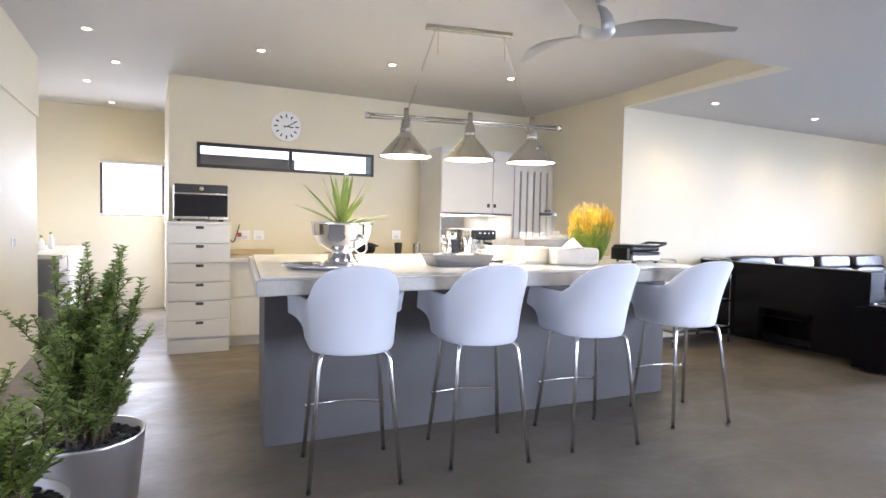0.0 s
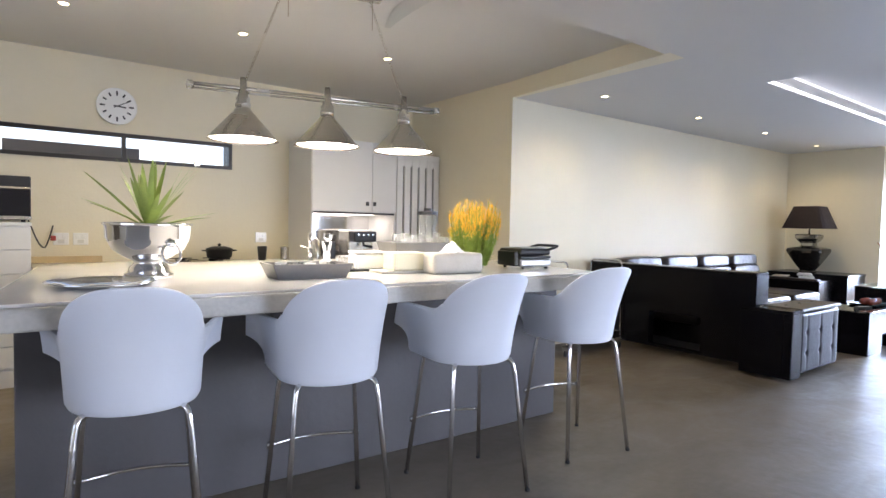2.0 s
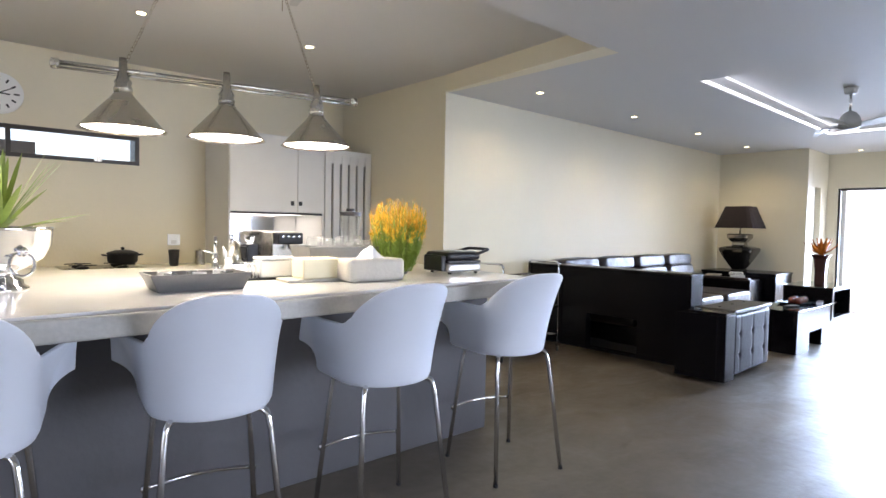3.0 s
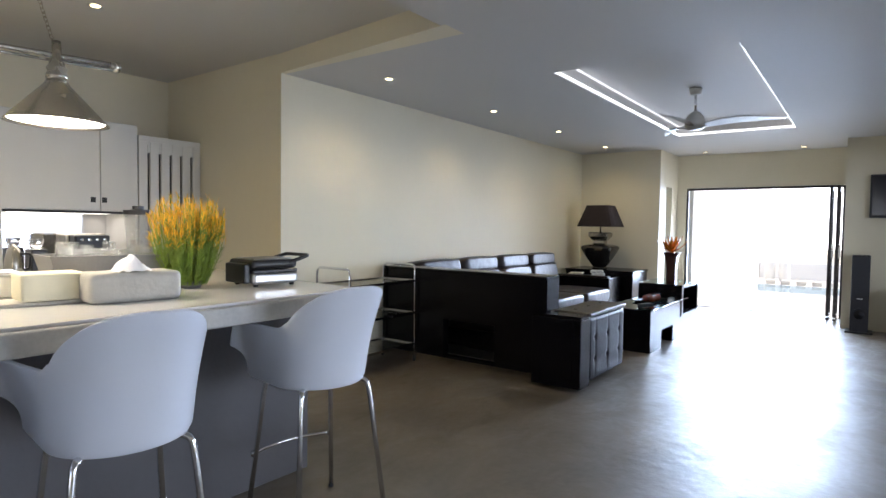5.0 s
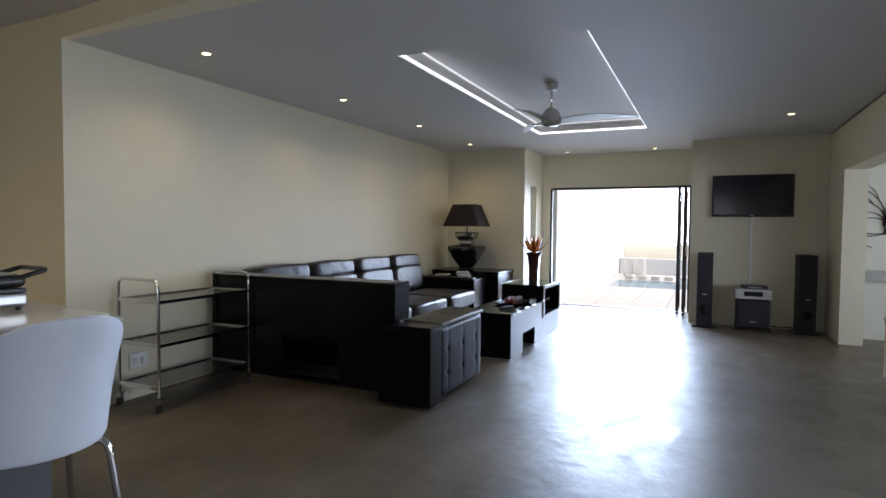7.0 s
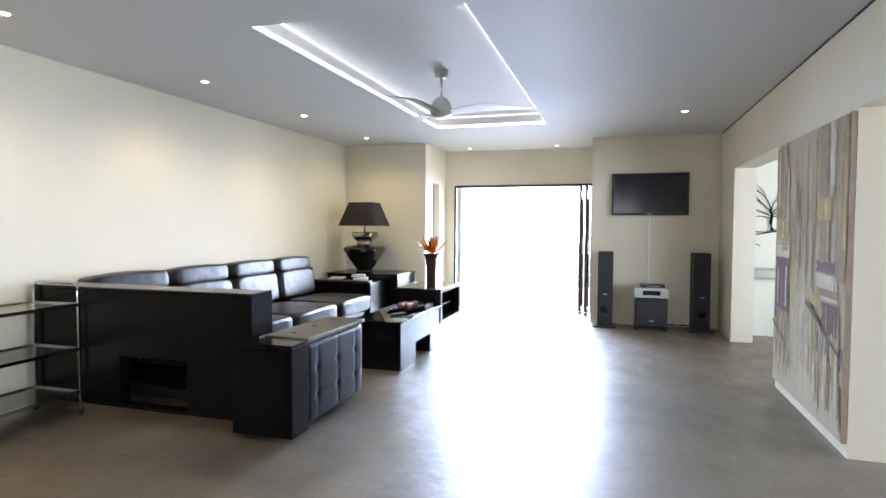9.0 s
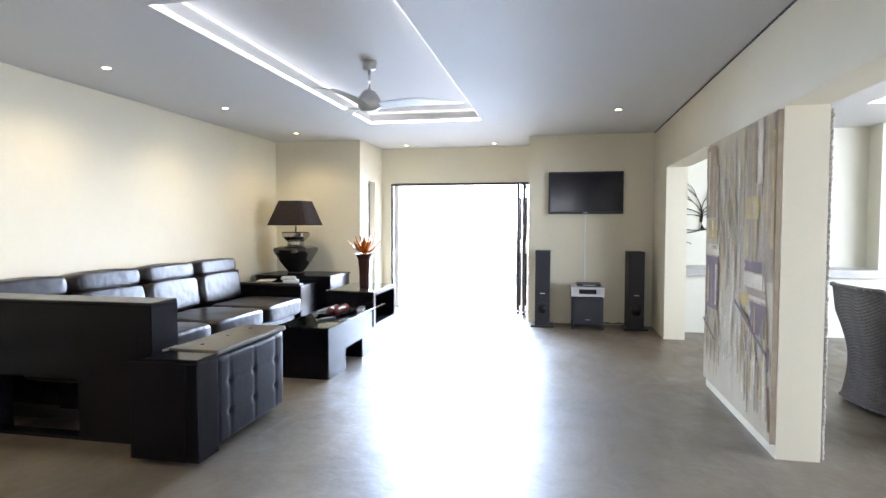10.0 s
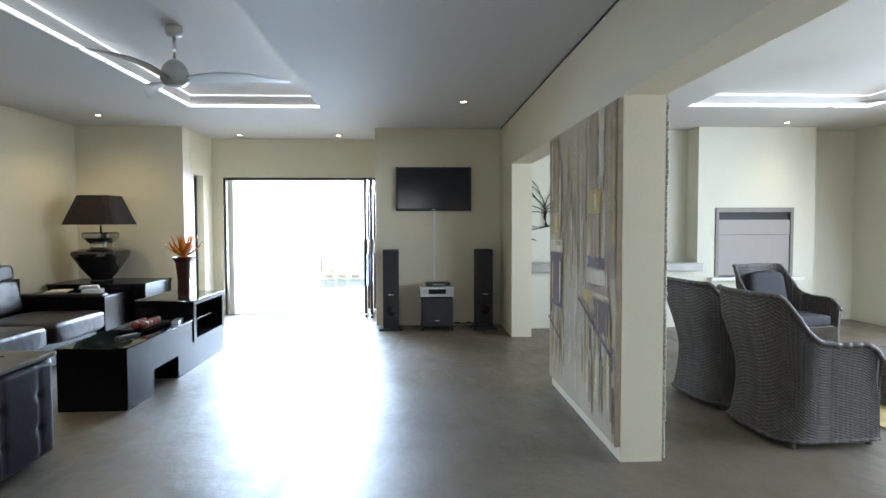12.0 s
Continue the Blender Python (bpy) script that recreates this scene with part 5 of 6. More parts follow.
part("arm_box", box(3.875, 4.4, 1.2, 2.2, 0.03, 0.6, 0.008), BLACK_LAQ, so, "black lacquered wood arm")
part("arm_pad", box(3.87, 4.0, 1.22, 2.15, 0.6, 0.63, 0.015, 3), LEATHER, so)

# end table, lamp, telephone
et = empty("end_table", 10.58, 3.85, 0, 0, "black lacquered box table beside the sofa", "end table")
part("carcass", box(0, 0.72, 0.0, 1.1, 0.04, 0.65, 0.006), BLACK_LAQ, et)
part("table_top", box(-0.01, 0.73, -0.012, 1.11, 0.652, 0.68, 0.004), BLACK_LAQ, et)
part("plinth", box(0.04, 0.68, 0.04, 1.06, 0, 0.04), CAB_DARK, et)
tlamp = empty("table_lamp", 10.9, 4.5, 0.68, 0, "large table lamp with a dark square shade, switched off", "table lamp")
part("foot", lathe([(0.1, 0), (0.105, 0.01), (0.1, 0.025), (0.085, 0.03)], 40, square=6), LAMPBASE, tlamp, smooth=False)
part("body", lathe([(0.09, 0.03), (0.13, 0.09), (0.19, 0.19), (0.25, 0.305), (0.262, 0.34), (0.25, 0.37), (0.19, 0.39), (0.115, 0.4)], 40, square=6), LAMPBASE, tlamp, "faceted mirror-black lamp body", smooth=False)
part("neck", lathe([(0.115, 0.4), (0.095, 0.415), (0.095, 0.455), (0.12, 0.48), (0.16, 0.525), (0.166, 0.58), (0.15, 0.592), (0.03, 0.6)], 40, square=6), LAMPTOP, tlamp, "silver mirror neck")
part("stem", tube([(0, 0, 0.595), (0, 0, 0.82)], 0.012), CHROME, tlamp, smooth=True)
part("shade", lathe([(0.315, 0.685), (0.19, 1.03), (0.185, 1.03), (0.31, 0.685)], 40, square=8), SHADE, tlamp, "dark plum fabric shade")
ph = empty("telephone", 10.33, 4.3, 0.6, 20, "cream desk telephone on the sofa arm", "telephone")
bm = box(-0.09, 0.09, -0.1, 0.1, 0.0, 0.05, 0.012, 3)
part("body", bm, CERAMIC, ph)
path_bar("handset", [(-0.1, -0.06, 0.06), (-0.1, -0.06, 0.085), (-0.1, 0.1, 0.085), (-0.1, 0.1, 0.06)], 0.02, CERAMIC, ph, 0.03)
for i in range(12):
    part("key", box(-0.03 + (i % 3) * 0.03, -0.01 + (i % 3) * 0.03, -0.07 + (i // 3) * 0.03, -0.05 + (i // 3) * 0.03, 0.05, 0.055, 0.002), CAB, ph)
mz = tagged(mesh_object("magazine", box(-0.14, 0.14, -0.1, 0.1, 0, 0.012, 0.002), P_LIGHT), "thin pale magazine lying on the sofa arm", "magazine")
mz.matrix_world = pose(10.25, 4.62, 0.632, 0, 0, 15)

# coffee table in two levels
cf = empty("coffee_table", 8.03, 2.82, 0, 0, "black lacquered two-level coffee table with glass tops", "coffee table")
part("end_block", box(0, 0.42, 0, 0.5, 0, 0.455), BLACK_LAQ, cf)
part("bridge", box(0.42, 0.9, 0, 0.5, 0.2, 0.455), BLACK_LAQ, cf)
part("middle_block", box(0.9, 1.25, 0, 0.5, 0, 0.455), BLACK_LAQ, cf)
part("tunnel_back", box(0.42, 0.9, 0.46, 0.5, 0.0, 0.2), BLACK_LAQ, cf)
part("low_block", box(1.25, 2.08, 0, 0.5, 0.0, 0.25), BLACK_LAQ, cf)
up = bmesh.new()
add_box(up, 1.25, 1.31, -0.01, 0.53, 0.25, 0.635)
add_box(up, 2.05, 2.1, -0.01, 0.53, 0.25, 0.635)
add_box(up, 1.31, 2.05, -0.01, 0.53, 0.6, 0.635)
add_box(up, 1.31, 2.05, 0.5, 0.53, 0.25, 0.6)
add_box(up, 1.31, 2.05, -0.01, 0.5, 0.25, 0.28)
part("upper_box", up, BLACK_LAQ, cf, "open black shelf box")
part("shelf", box(1.31, 2.05, 0.05, 0.5, 0.43, 0.44), GLASS_T, cf)
part("glass_top", box(-0.01, 1.245, -0.012, 0.51, 0.457, 0.468, 0.003), GLASS_T, cf, "greenish glass top")
part("glass_top", box(1.24, 2.11, -0.02, 0.54, 0.637, 0.648, 0.003), GLASS_T, cf, "greenish glass top")
bt = tapered_tray("ball_tray", 8.85, 3.06, 0.468, -8, 0.5, 0.26, 0.025, BLACK_LAQ, "black tray holding polished red-brown balls")
rnd = random.Random(4)
for i in range(7):
    o = tagged(mesh_object("decorative_ball", lathe([(0.001, 0)] + [(0.038 * math.sin(a), 0.038 - 0.038 * math.cos(a)) for a in [k * math.pi / 10 for k in range(1, 10)]] + [(0.001, 0.076)], 18), REDBALL, smooth=True), "polished red-brown decorative ball on a tray", "decorative ball", "balls on the tray")
    o.location = (8.74 + (i % 4) * 0.078, 3.02 + (i // 4) * 0.075, 0.474)
rc = empty("remote_control", 8.42, 3.0, 0.468, 65, "black remote control on the coffee table", "remote control")
part("body", box(-0.024, 0.024, -0.1, 0.1, 0, 0.02, 0.005), BLACK_PL, rc)
for i in range(8):
    part("button", box(-0.015 + (i % 2) * 0.018, -0.005 + (i % 2) * 0.018, -0.07 + (i // 2) * 0.035, -0.055 + (i // 2) * 0.035, 0.02, 0.023), CAB, rc)
mb = tagged(mesh_object("silver_box", box(-0.09, 0.09, -0.03, 0.03, 0, 0.025, 0.004), SILVER), "slim silver case on the coffee table", "case")
mb.matrix_world = pose(9.12, 2.9, 0.468, 0, 0, 10)
vs = empty("vase", 9.72, 3.06, 0.648, 0, "tall dark brown vase with an amber glass flower", "vase")
part("body", lathe([(0.055, 0), (0.06, 0.02), (0.058, 0.16), (0.075, 0.34), (0.105, 0.385), (0.1, 0.385), (0.06, 0.3), (0.001, 0.28)], 32, square=5), BROWN_VASE, vs)
fl = part("bloom", lathe([(0.03, 0.36), (0.05, 0.38), (0.001, 0.4)], 16), AMBER, vs)
for i in range(16):
    a = i * 2.4
    el = radians((22, 48, 68)[i % 3])
    L = (0.21, 0.19, 0.16)[i % 3]
    bm = bmesh.new()
    prev = None
    side = Vector((-math.sin(a), math.cos(a), 0))
    for k in range(7):
        t = k / 6
        c = Vector((math.cos(a) * math.cos(el), math.sin(a) * math.cos(el), math.sin(el) + 0.35 * t * t)) * (L * t) + Vector((0, 0, 0.385))
        wd = 0.03 * math.sin(math.pi * min(0.97, 0.12 + t * 0.9))
        row = [bm.verts.new(c + side * wd + Vector((0, 0, 0.008))), bm.verts.new(c), bm.verts.new(c - side * wd + Vector((0, 0, 0.008)))]
        if prev:
            for j in range(2):
                bm.faces.new((prev[j], prev[j + 1], row[j + 1], row[j]))
        prev = row
    pe = part("petal", bm, AMBER, fl, smooth=True)
    md = pe.modifiers.new("thick", 'SOLIDIFY')
    md.thickness = 0.004

# television and hi-fi
tv = empty("television", 11.456, 0.466, 1.82, 0, "black flat television on the wall, switched off", "television")
part("casing", box(-0.06, -0.012, -0.5, 0.5, -0.29, 0.29, 0.008), BLACK_PL, tv)
part("screen", box(-0.063, -0.0605, -0.475, 0.475, -0.255, 0.27), SCREEN, tv, "dark glossy screen")
part("bracket", box(-0.012, -0.001, -0.2, 0.2, -0.15, 0.15), IRON, tv)
part("badge", box(-0.0625, -0.0605, -0.03, 0.03, -0.277, -0.268), SILVER, tv)
tagged(mesh_object("cable_duct", box(11.44, 11.456, 0.45, 0.475, 0.6, 1.53, 0.003), CERAMIC), "white plastic cable duct below the television", "cable duct")


def tower_speaker(x, y, rz=0):
    s = empty("tower_speaker", x, y, 0, rz, "tall black floor-standing loudspeaker", "loudspeaker", "tower speakers")
    part("plinth", box(-0.15, 0.15, -0.15, 0.15, 0, 0.025, 0.004), BLACK_PL, s)
    part("cabinet", box(-0.13, 0.15, -0.1, 0.1, 0.025, 1.03, 0.006), SPEAKER, s)
    part("grille", box(-0.145, -0.131, -0.095, 0.095, 0.5, 1.02, 0.004), CUSHION, s, "black cloth grille")
    part("badge", box(-0.147, -0.131, -0.03, 0.03, 0.455, 0.465), SILVER, s)
    part("woofer_ring", lathe([(0.06, 0), (0.085, 0.0), (0.085, 0.008), (0.06, 0.004)], 24), SPEAKER, s).matrix_local = pose(-0.131, 0, 0.25, 0, -90)
    part("woofer_cone", lathe([(0.001, -0.012), (0.02, -0.01), (0.06, 0.004)], 24), SPEAKER, s, smooth=True).matrix_local = pose(-0.132, 0, 0.25, 0, -90)
    return s


s1 = tower_speaker(11.2, 1.03)
copy_thing(s1, pose(11.2, -0.17, 0, 0, 0, 4))
sw = empty("subwoofer", 11.2, 0.44, 0, 0, "black subwoofer cabinet under the receiver", "subwoofer")
part("cabinet", box(-0.2, 0.2, -0.2, 0.2, 0.06, 0.42, 0.008), SPEAKER, sw)
part("grille", box(-0.21, -0.201, -0.17, 0.17, 0.09, 0.39, 0.004), CUSHION, sw)
part("badge", box(-0.213, -0.209, -0.03, 0.03, 0.13, 0.14), SILVER, sw)
for sx in (-0.16, 0.16):
    for sy in (-0.19, 0.19):
        part("leg", box(sx - 0.02, sx + 0.02, sy - 0.015, sy + 0.015, 0.0, 0.06), BLACK_PL, sw)
rv = empty("av_receiver", 11.2, 0.44, 0.42, 0, "silver audio receiver on the subwoofer", "receiver")
part("body", box(-0.17, 0.17, -0.215, 0.215, 0.012, 0.14, 0.003), SILVER, rv)
part("display", box(-0.176, -0.169, -0.11, 0.11, 0.05, 0.11), SCREEN, rv, "dark display window")
for sy in (-0.16, 0.16):
    part("knob", lathe([(0.026, 0), (0.026, 0.02), (0.02, 0.024), (0.001, 0.024)], 20), SILVER, rv, smooth=False).matrix_local = pose(-0.17, sy, 0.085, 0, -90)
for sx in (-0.13, 0.13):
    for sy in (-0.17, 0.17):
        part("foot", lathe([(0.016, 0), (0.016, 0.012)], 10, centre=(sx, sy, 0)), RUBBER, rv)
dp = empty("disc_player", 11.2, 0.42, 0.56, 0, "slim black disc player on the receiver", "disc player")
part("body", box(-0.12, 0.12, -0.15, 0.16, 0.004, 0.04, 0.004), BLACK_PL, dp)
part("tray_line", box(-0.122, -0.119, -0.08, 0.08, 0.018, 0.026), SILVER, dp)
rnd = random.Random(12)
for i in range(3):
    pts = [Vector((11.4 - 0.02 * math.sin(k), 0.25 - k * 0.05, 0.02 + 0.05 * abs(noise.noise(Vector((k * 0.7, i * 3.1, 0)))))) for k in range(12)]
    tagged(mesh_object("cable", tube(pts, 0.005, 6), BLACK_PL, smooth=True), "black loudspeaker cable lying by the wall", "cable", "hi-fi cables")
so2 = empty("wall_outlet", 11.452, -0.3, 0.42, 0, "white socket plate with a black plug", "wall socket")
part("plate", box(-0.01, 0, -0.06, 0.06, 0, 0.1, 0.003), CERAMIC, so2)
part("plug", box(-0.045, -0.01, -0.02, 0.02, 0.03, 0.07, 0.006), BLACK_PL, so2)

# painting on the wall beside the opening
pn = empty("painting", 6.93, -0.427, 0.09, 0, "tall abstract beige and plum cityscape canvas", "painting")
PW, PH = 1.58, 1.96
part("stretcher", box(0.013, PW - 0.01, 0.0, 0.012, 0.01, PH - 0.01), WOODTOP, pn)
part("edge_strip", box(0, 0.012, 0, 0.028, 0, PH), P_MID, pn, "dark wooden edge strip")
part("canvas", box(0.013, PW, 0.013, 0.026, 0, PH), CANVAS, pn, "painted canvas")
rnd = random.Random(17)
strokes = {"P_LIGHT": (P_LIGHT, bmesh.new()), "P_MID": (P_MID, bmesh.new()), "P_DARK": (P_DARK, bmesh.new()), "P_OCHRE": (P_OCHRE, bmesh.new())}


def stroke(kind, x, z, w, h, lift):
    bm = strokes[kind][1]
    n = max(2, int(h / 0.03))
    z = min(z, PH - 0.01 - h)
    prev = None
    for i in range(n + 1):
        t = i / n
        zz = z + h * t
        j0 = 0.10 * w * noise.noise(Vector((x * 7, zz * 25, 1))) + 0.004 * noise.noise(Vector((x, zz * 70, 5)))
        j1 = 0.10 * w * noise.noise(Vector((x * 7, zz * 25, 9))) + 0.004 * noise.noise(Vector((x, zz * 70, 8)))
        y = 0.0265 + lift
        row = [bm.verts.new((max(0.015, x + j0), y - 0.0008, zz)), bm.verts.new((x + w / 2, y + 0.0012, zz)), bm.verts.new((min(PW - 0.002, x + w + j1), y - 0.0008, zz))]
        if prev:
            for k in range(2):
                bm.faces.new((prev[k + 1], prev[k], row[k], row[k + 1]))
        prev = row


lift = 0.001
# thin broken strokes all over, then two rows of houses with their reflections in a wet street
for i in range(150):
    x = rnd.uniform(0.02, PW - 0.06)
    w, h = rnd.uniform(0.008, 0.03), rnd.uniform(0.06, 0.32)
    z = rnd.uniform(0.04, PH - h - 0.02)
    middle = 0.62 < x < 1.12
    kind = rnd.choice(("P_LIGHT", "P_LIGHT", "P_LIGHT", "P_OCHRE") if middle else ("P_LIGHT", "P_MID", "P_OCHRE", "P_LIGHT"))
    lift += 0.00003
    stroke(kind, x, z, w, h, lift)
# dark towers on both sides of a pale sky, shop fronts with awnings, kerbs running in, wet reflections below
houses = [(0.0, 0.95, 0.2, 1.0, "P_MID"), (0.02, 1.15, 0.06, 0.7, "P_OCHRE"), (0.1, 1.25, 0.05, 0.65, "P_OCHRE"), (0.14, 0.8, 0.06, 0.75, "P_MID"), (0.22, 1.55, 0.1, 0.4, "P_LIGHT"), (0.34, 1.46, 0.16, 0.49, "P_MID"), (0.38, 1.5, 0.04, 0.42, "P_OCHRE"),
          (0.27, 1.33, 0.25, 0.15, "P_OCHRE"), (0.3, 1.35, 0.18, 0.1, "P_LIGHT"), (0.29, 1.05, 0.22, 0.28, "P_MID"), (0.31, 1.06, 0.04, 0.26, "P_OCHRE"), (0.38, 1.06, 0.035, 0.25, "P_LIGHT"), (0.45, 1.08, 0.05, 0.22, "P_OCHRE"),
          (0.16, 0.99, 0.36, 0.07, "P_DARK"), (0.14, 0.89, 0.38, 0.09, "P_LIGHT"), (0.12, 0.84, 0.36, 0.045, "P_MID"), (0.1, 0.815, 0.32, 0.022, "P_LIGHT"), (0.1, 0.6, 0.3, 0.2, "P_DARK"), (0.42, 0.76, 0.2, 0.08, "P_OCHRE"),
          (1.26, 1.35, 0.3, 0.58, "P_MID"), (1.32, 1.3, 0.05, 0.6, "P_OCHRE"), (1.44, 1.45, 0.06, 0.45, "P_LIGHT"), (1.2, 1.25, 0.05, 0.5, "P_LIGHT"), (1.2, 1.18, 0.28, 0.16, "P_OCHRE"), (1.24, 1.2, 0.2, 0.13, "P_LIGHT"), (1.28, 1.22, 0.12, 0.035, "P_OCHRE"),
          (1.14, 1.05, 0.38, 0.09, "P_LIGHT"), (1.16, 1.1, 0.3, 0.03, "P_OCHRE"), (1.16, 0.62, 0.36, 0.42, "P_DARK"), (1.2, 0.66, 0.05, 0.32, "P_LIGHT"), (1.3, 0.64, 0.07, 0.33, "P_MID"), (1.42, 0.66, 0.05, 0.3, "P_OCHRE"), (1.47, 0.5, 0.05, 0.2, "P_DARK"),
          (0.24, 0.28, 0.12, 0.2, "P_LIGHT")]
for k in range(9):
    houses.append((0.6 + 0.065 * k, 0.86 + 0.06 * ((k * 3) % 5), 0.022, 0.4 + 0.1 * ((k * 7) % 4), ("P_MID", "P_LIGHT", "P_MID", "P_OCHRE")[k % 4]))
for k in range(12):
    houses.append((0.03 + 0.05 * k, 0.42 + 0.02 * (k % 3), 0.024, 0.14 + 0.06 * ((k * 7) % 4), ("P_DARK", "P_OCHRE", "P_MID", "P_LIGHT")[k % 4]))
    houses.append((0.04 + 0.05 * k, 0.12 + 0.05 * (k % 4), 0.03, 0.2 + 0.07 * ((k * 5) % 3), ("P_MID", "P_LIGHT", "P_OCHRE", "P_MID")[k % 4]))
    houses.append((1.08 + 0.038 * k, 0.2 + 0.05 * (k % 3), 0.022, 0.16 + 0.07 * ((k * 5) % 3), ("P_MID", "P_LIGHT", "P_OCHRE")[k % 3]))
# kerb lines
for k in range(30):
    houses.append((0.06 + 0.021 * k, 0.5 + 0.0085 * k, 0.026, 0.028, "P_DARK"))
for k in range(14):
    houses.append((1.18 + 0.026 * k, 0.38 + 0.009 * k, 0.03, 0.018, "P_DARK"))
for x, z, w, h, kind in houses:
    lift += 0.0001
    stroke(kind, x, z, w, h, lift)
for mat, bm in strokes.values():
    o = part("paint_layer", bm, mat, pn, "layered vertical brush strokes", smooth=True)
    o["kind"] = "stuff"

# stone mosaic facing on the dining side of that wall
ms = empty("mosaic_facing", 6.945, -0.673, 0, 0, "mixed stone mosaic facing on the dining side of the wall", "wall facing", kind="structure")
part("backing", box(0.02, 1.55, -0.012, -0.001, 0.01, 2.06), STONE, ms)
rnd = random.Random(2)
tile = bmesh.new()
add_box(tile, 0, 0.03, -0.012, 0, 0, 0.028, 0.004, 1)
first = part("stone", tile, MOSAIC, ms)
first.matrix_local = pose(0.0, -0.012, 0.012)
for i in range(68):
    for j in range(3):
        if i or j:
            o = first.copy()
            scene.collection.objects.link(o)
            o.matrix_local = pose(j * 0.033 + rnd.uniform(-.003, .003), -0.010 - rnd.uniform(0, 0.006), 0.012 + i * 0.03)

# ---------------------------------------------------------------- dining room
ch = empty("fireplace", 11.2, -3.82, 0, 0, "built-in barbecue fireplace in a pale chimney breast", "fireplace")
part("chimney_breast", box(0.0, 0.298, -0.8, 0.8, 0, 0.64), PALE, ch)
part("chimney_breast", box(0.0, 0.298, -0.8, 0.8, 1.56, LOW), PALE, ch)
part("chimney_breast", box(0.0, 0.298, 0.56, 0.8, 0.64, 1.56), PALE, ch)
part("chimney_breast", box(0.0, 0.298, -0.8, -0.5, 0.64, 1.56), PALE, ch)
part("surround", box(-0.02, 0.03, -0.5, 0.56, 1.5, 1.56), SURROUND, ch, "dull steel surround")
part("surround", box(-0.02, 0.03, 0.52, 0.56, 0.64, 1.5), SURROUND, ch)
part("surround", box(-0.02, 0.03, -0.5, -0.46, 0.64, 1.5), SURROUND, ch)
part("shutter", box(0.0, 0.02, -0.455, 0.515, 0.66, 1.2), SHUTTER, ch, "grey steel shutter")
part("shutter", box(-0.01, 0.01, -0.455, 0.515, 1.205, 1.4), SHUTTER, ch)
part("firebox", box(0.03, 0.29, -0.455, 0.515, 0.66, 1.5), CAB_DARK, ch)
part("hearth_ledge", box(-0.12, 0.0, -0.6, 0.66, 0.6, 0.645, 0.006), CERAMIC, ch)
sd_ = empty("side_counter", 11.1, -2.3, 0, 0, "pale concrete counter against the dining room wall", "counter")
part("worktop", box(-0.1, 0.39, -0.7, 1.6, 0.74, 0.84, 0.006), SLAB, sd_)
part("support", box(0.0, 0.39, -0.68, 1.58, 0.0, 0.74), PALE, sd_)
# wall tree of bent iron
tr_ = empty("tree_ornament", 11.478, -1.04, 1.33, 0, "black bent-iron tree ornament on the wall", "wall ornament")
rnd = random.Random(6)
part("trunk", tube([(0, -0.02, 0.0), (0, 0.0, 0.1), (0, -0.012, 0.2), (0, 0.0, 0.27)], 0.016, 8, False, None, [0.026, 0.018, 0.015, 0.012]), IRON, tr_, smooth=True)


def iron_twig(start, angle, length, bend, r, depth):
    """A bent rod that leaves start at an angle from upright and curls over; thinner rods leave it in turn."""
    p, a, pts = Vector(start), angle, []
    for k in range(9):
        pts.append(p.copy())
        p = p + Vector((0, math.sin(a), math.cos(a))) * length / 8
        a += bend / 8
    part("branch", tube(pts, r, 6, False, None, [r * (1 - 0.07 * k) for k in range(9)]), IRON, tr_, smooth=True)
    if depth:
        for k, d in ((3, -0.5), (5, 0.45), (7, -0.4)):
            iron_twig(pts[k] + Vector((0.0015, 0, 0)), angle + bend * k / 8 + d * math.copysign(1, angle), length * 0.55, bend * 0.8, r * 0.7, depth - 1)


for i in range(8):
    ang = -1.25 + 2.5 * i / 7 + rnd.uniform(-0.1, 0.1)
    iron_twig((0.002 + 0.001 * i, 0, 0.16 + 0.1 * (1 - abs(ang) / 1.3)), ang, 0.46 + 0.08 * rnd.random(), math.copysign(1.5, ang), 0.007, 1)
for y0, y1, z in ((-0.34, 0.3, 0.0), (-0.2, 0.36, -0.03), (0.12, 0.34, -0.2)):
    pts = [(0, y0 + (y1 - y0) * k / 8, z + 0.02 * math.sin(k * 0.9)) for k in range(9)]
    part("ground_line", tube(pts, 0.006, 6), IRON, tr_, smooth=True)


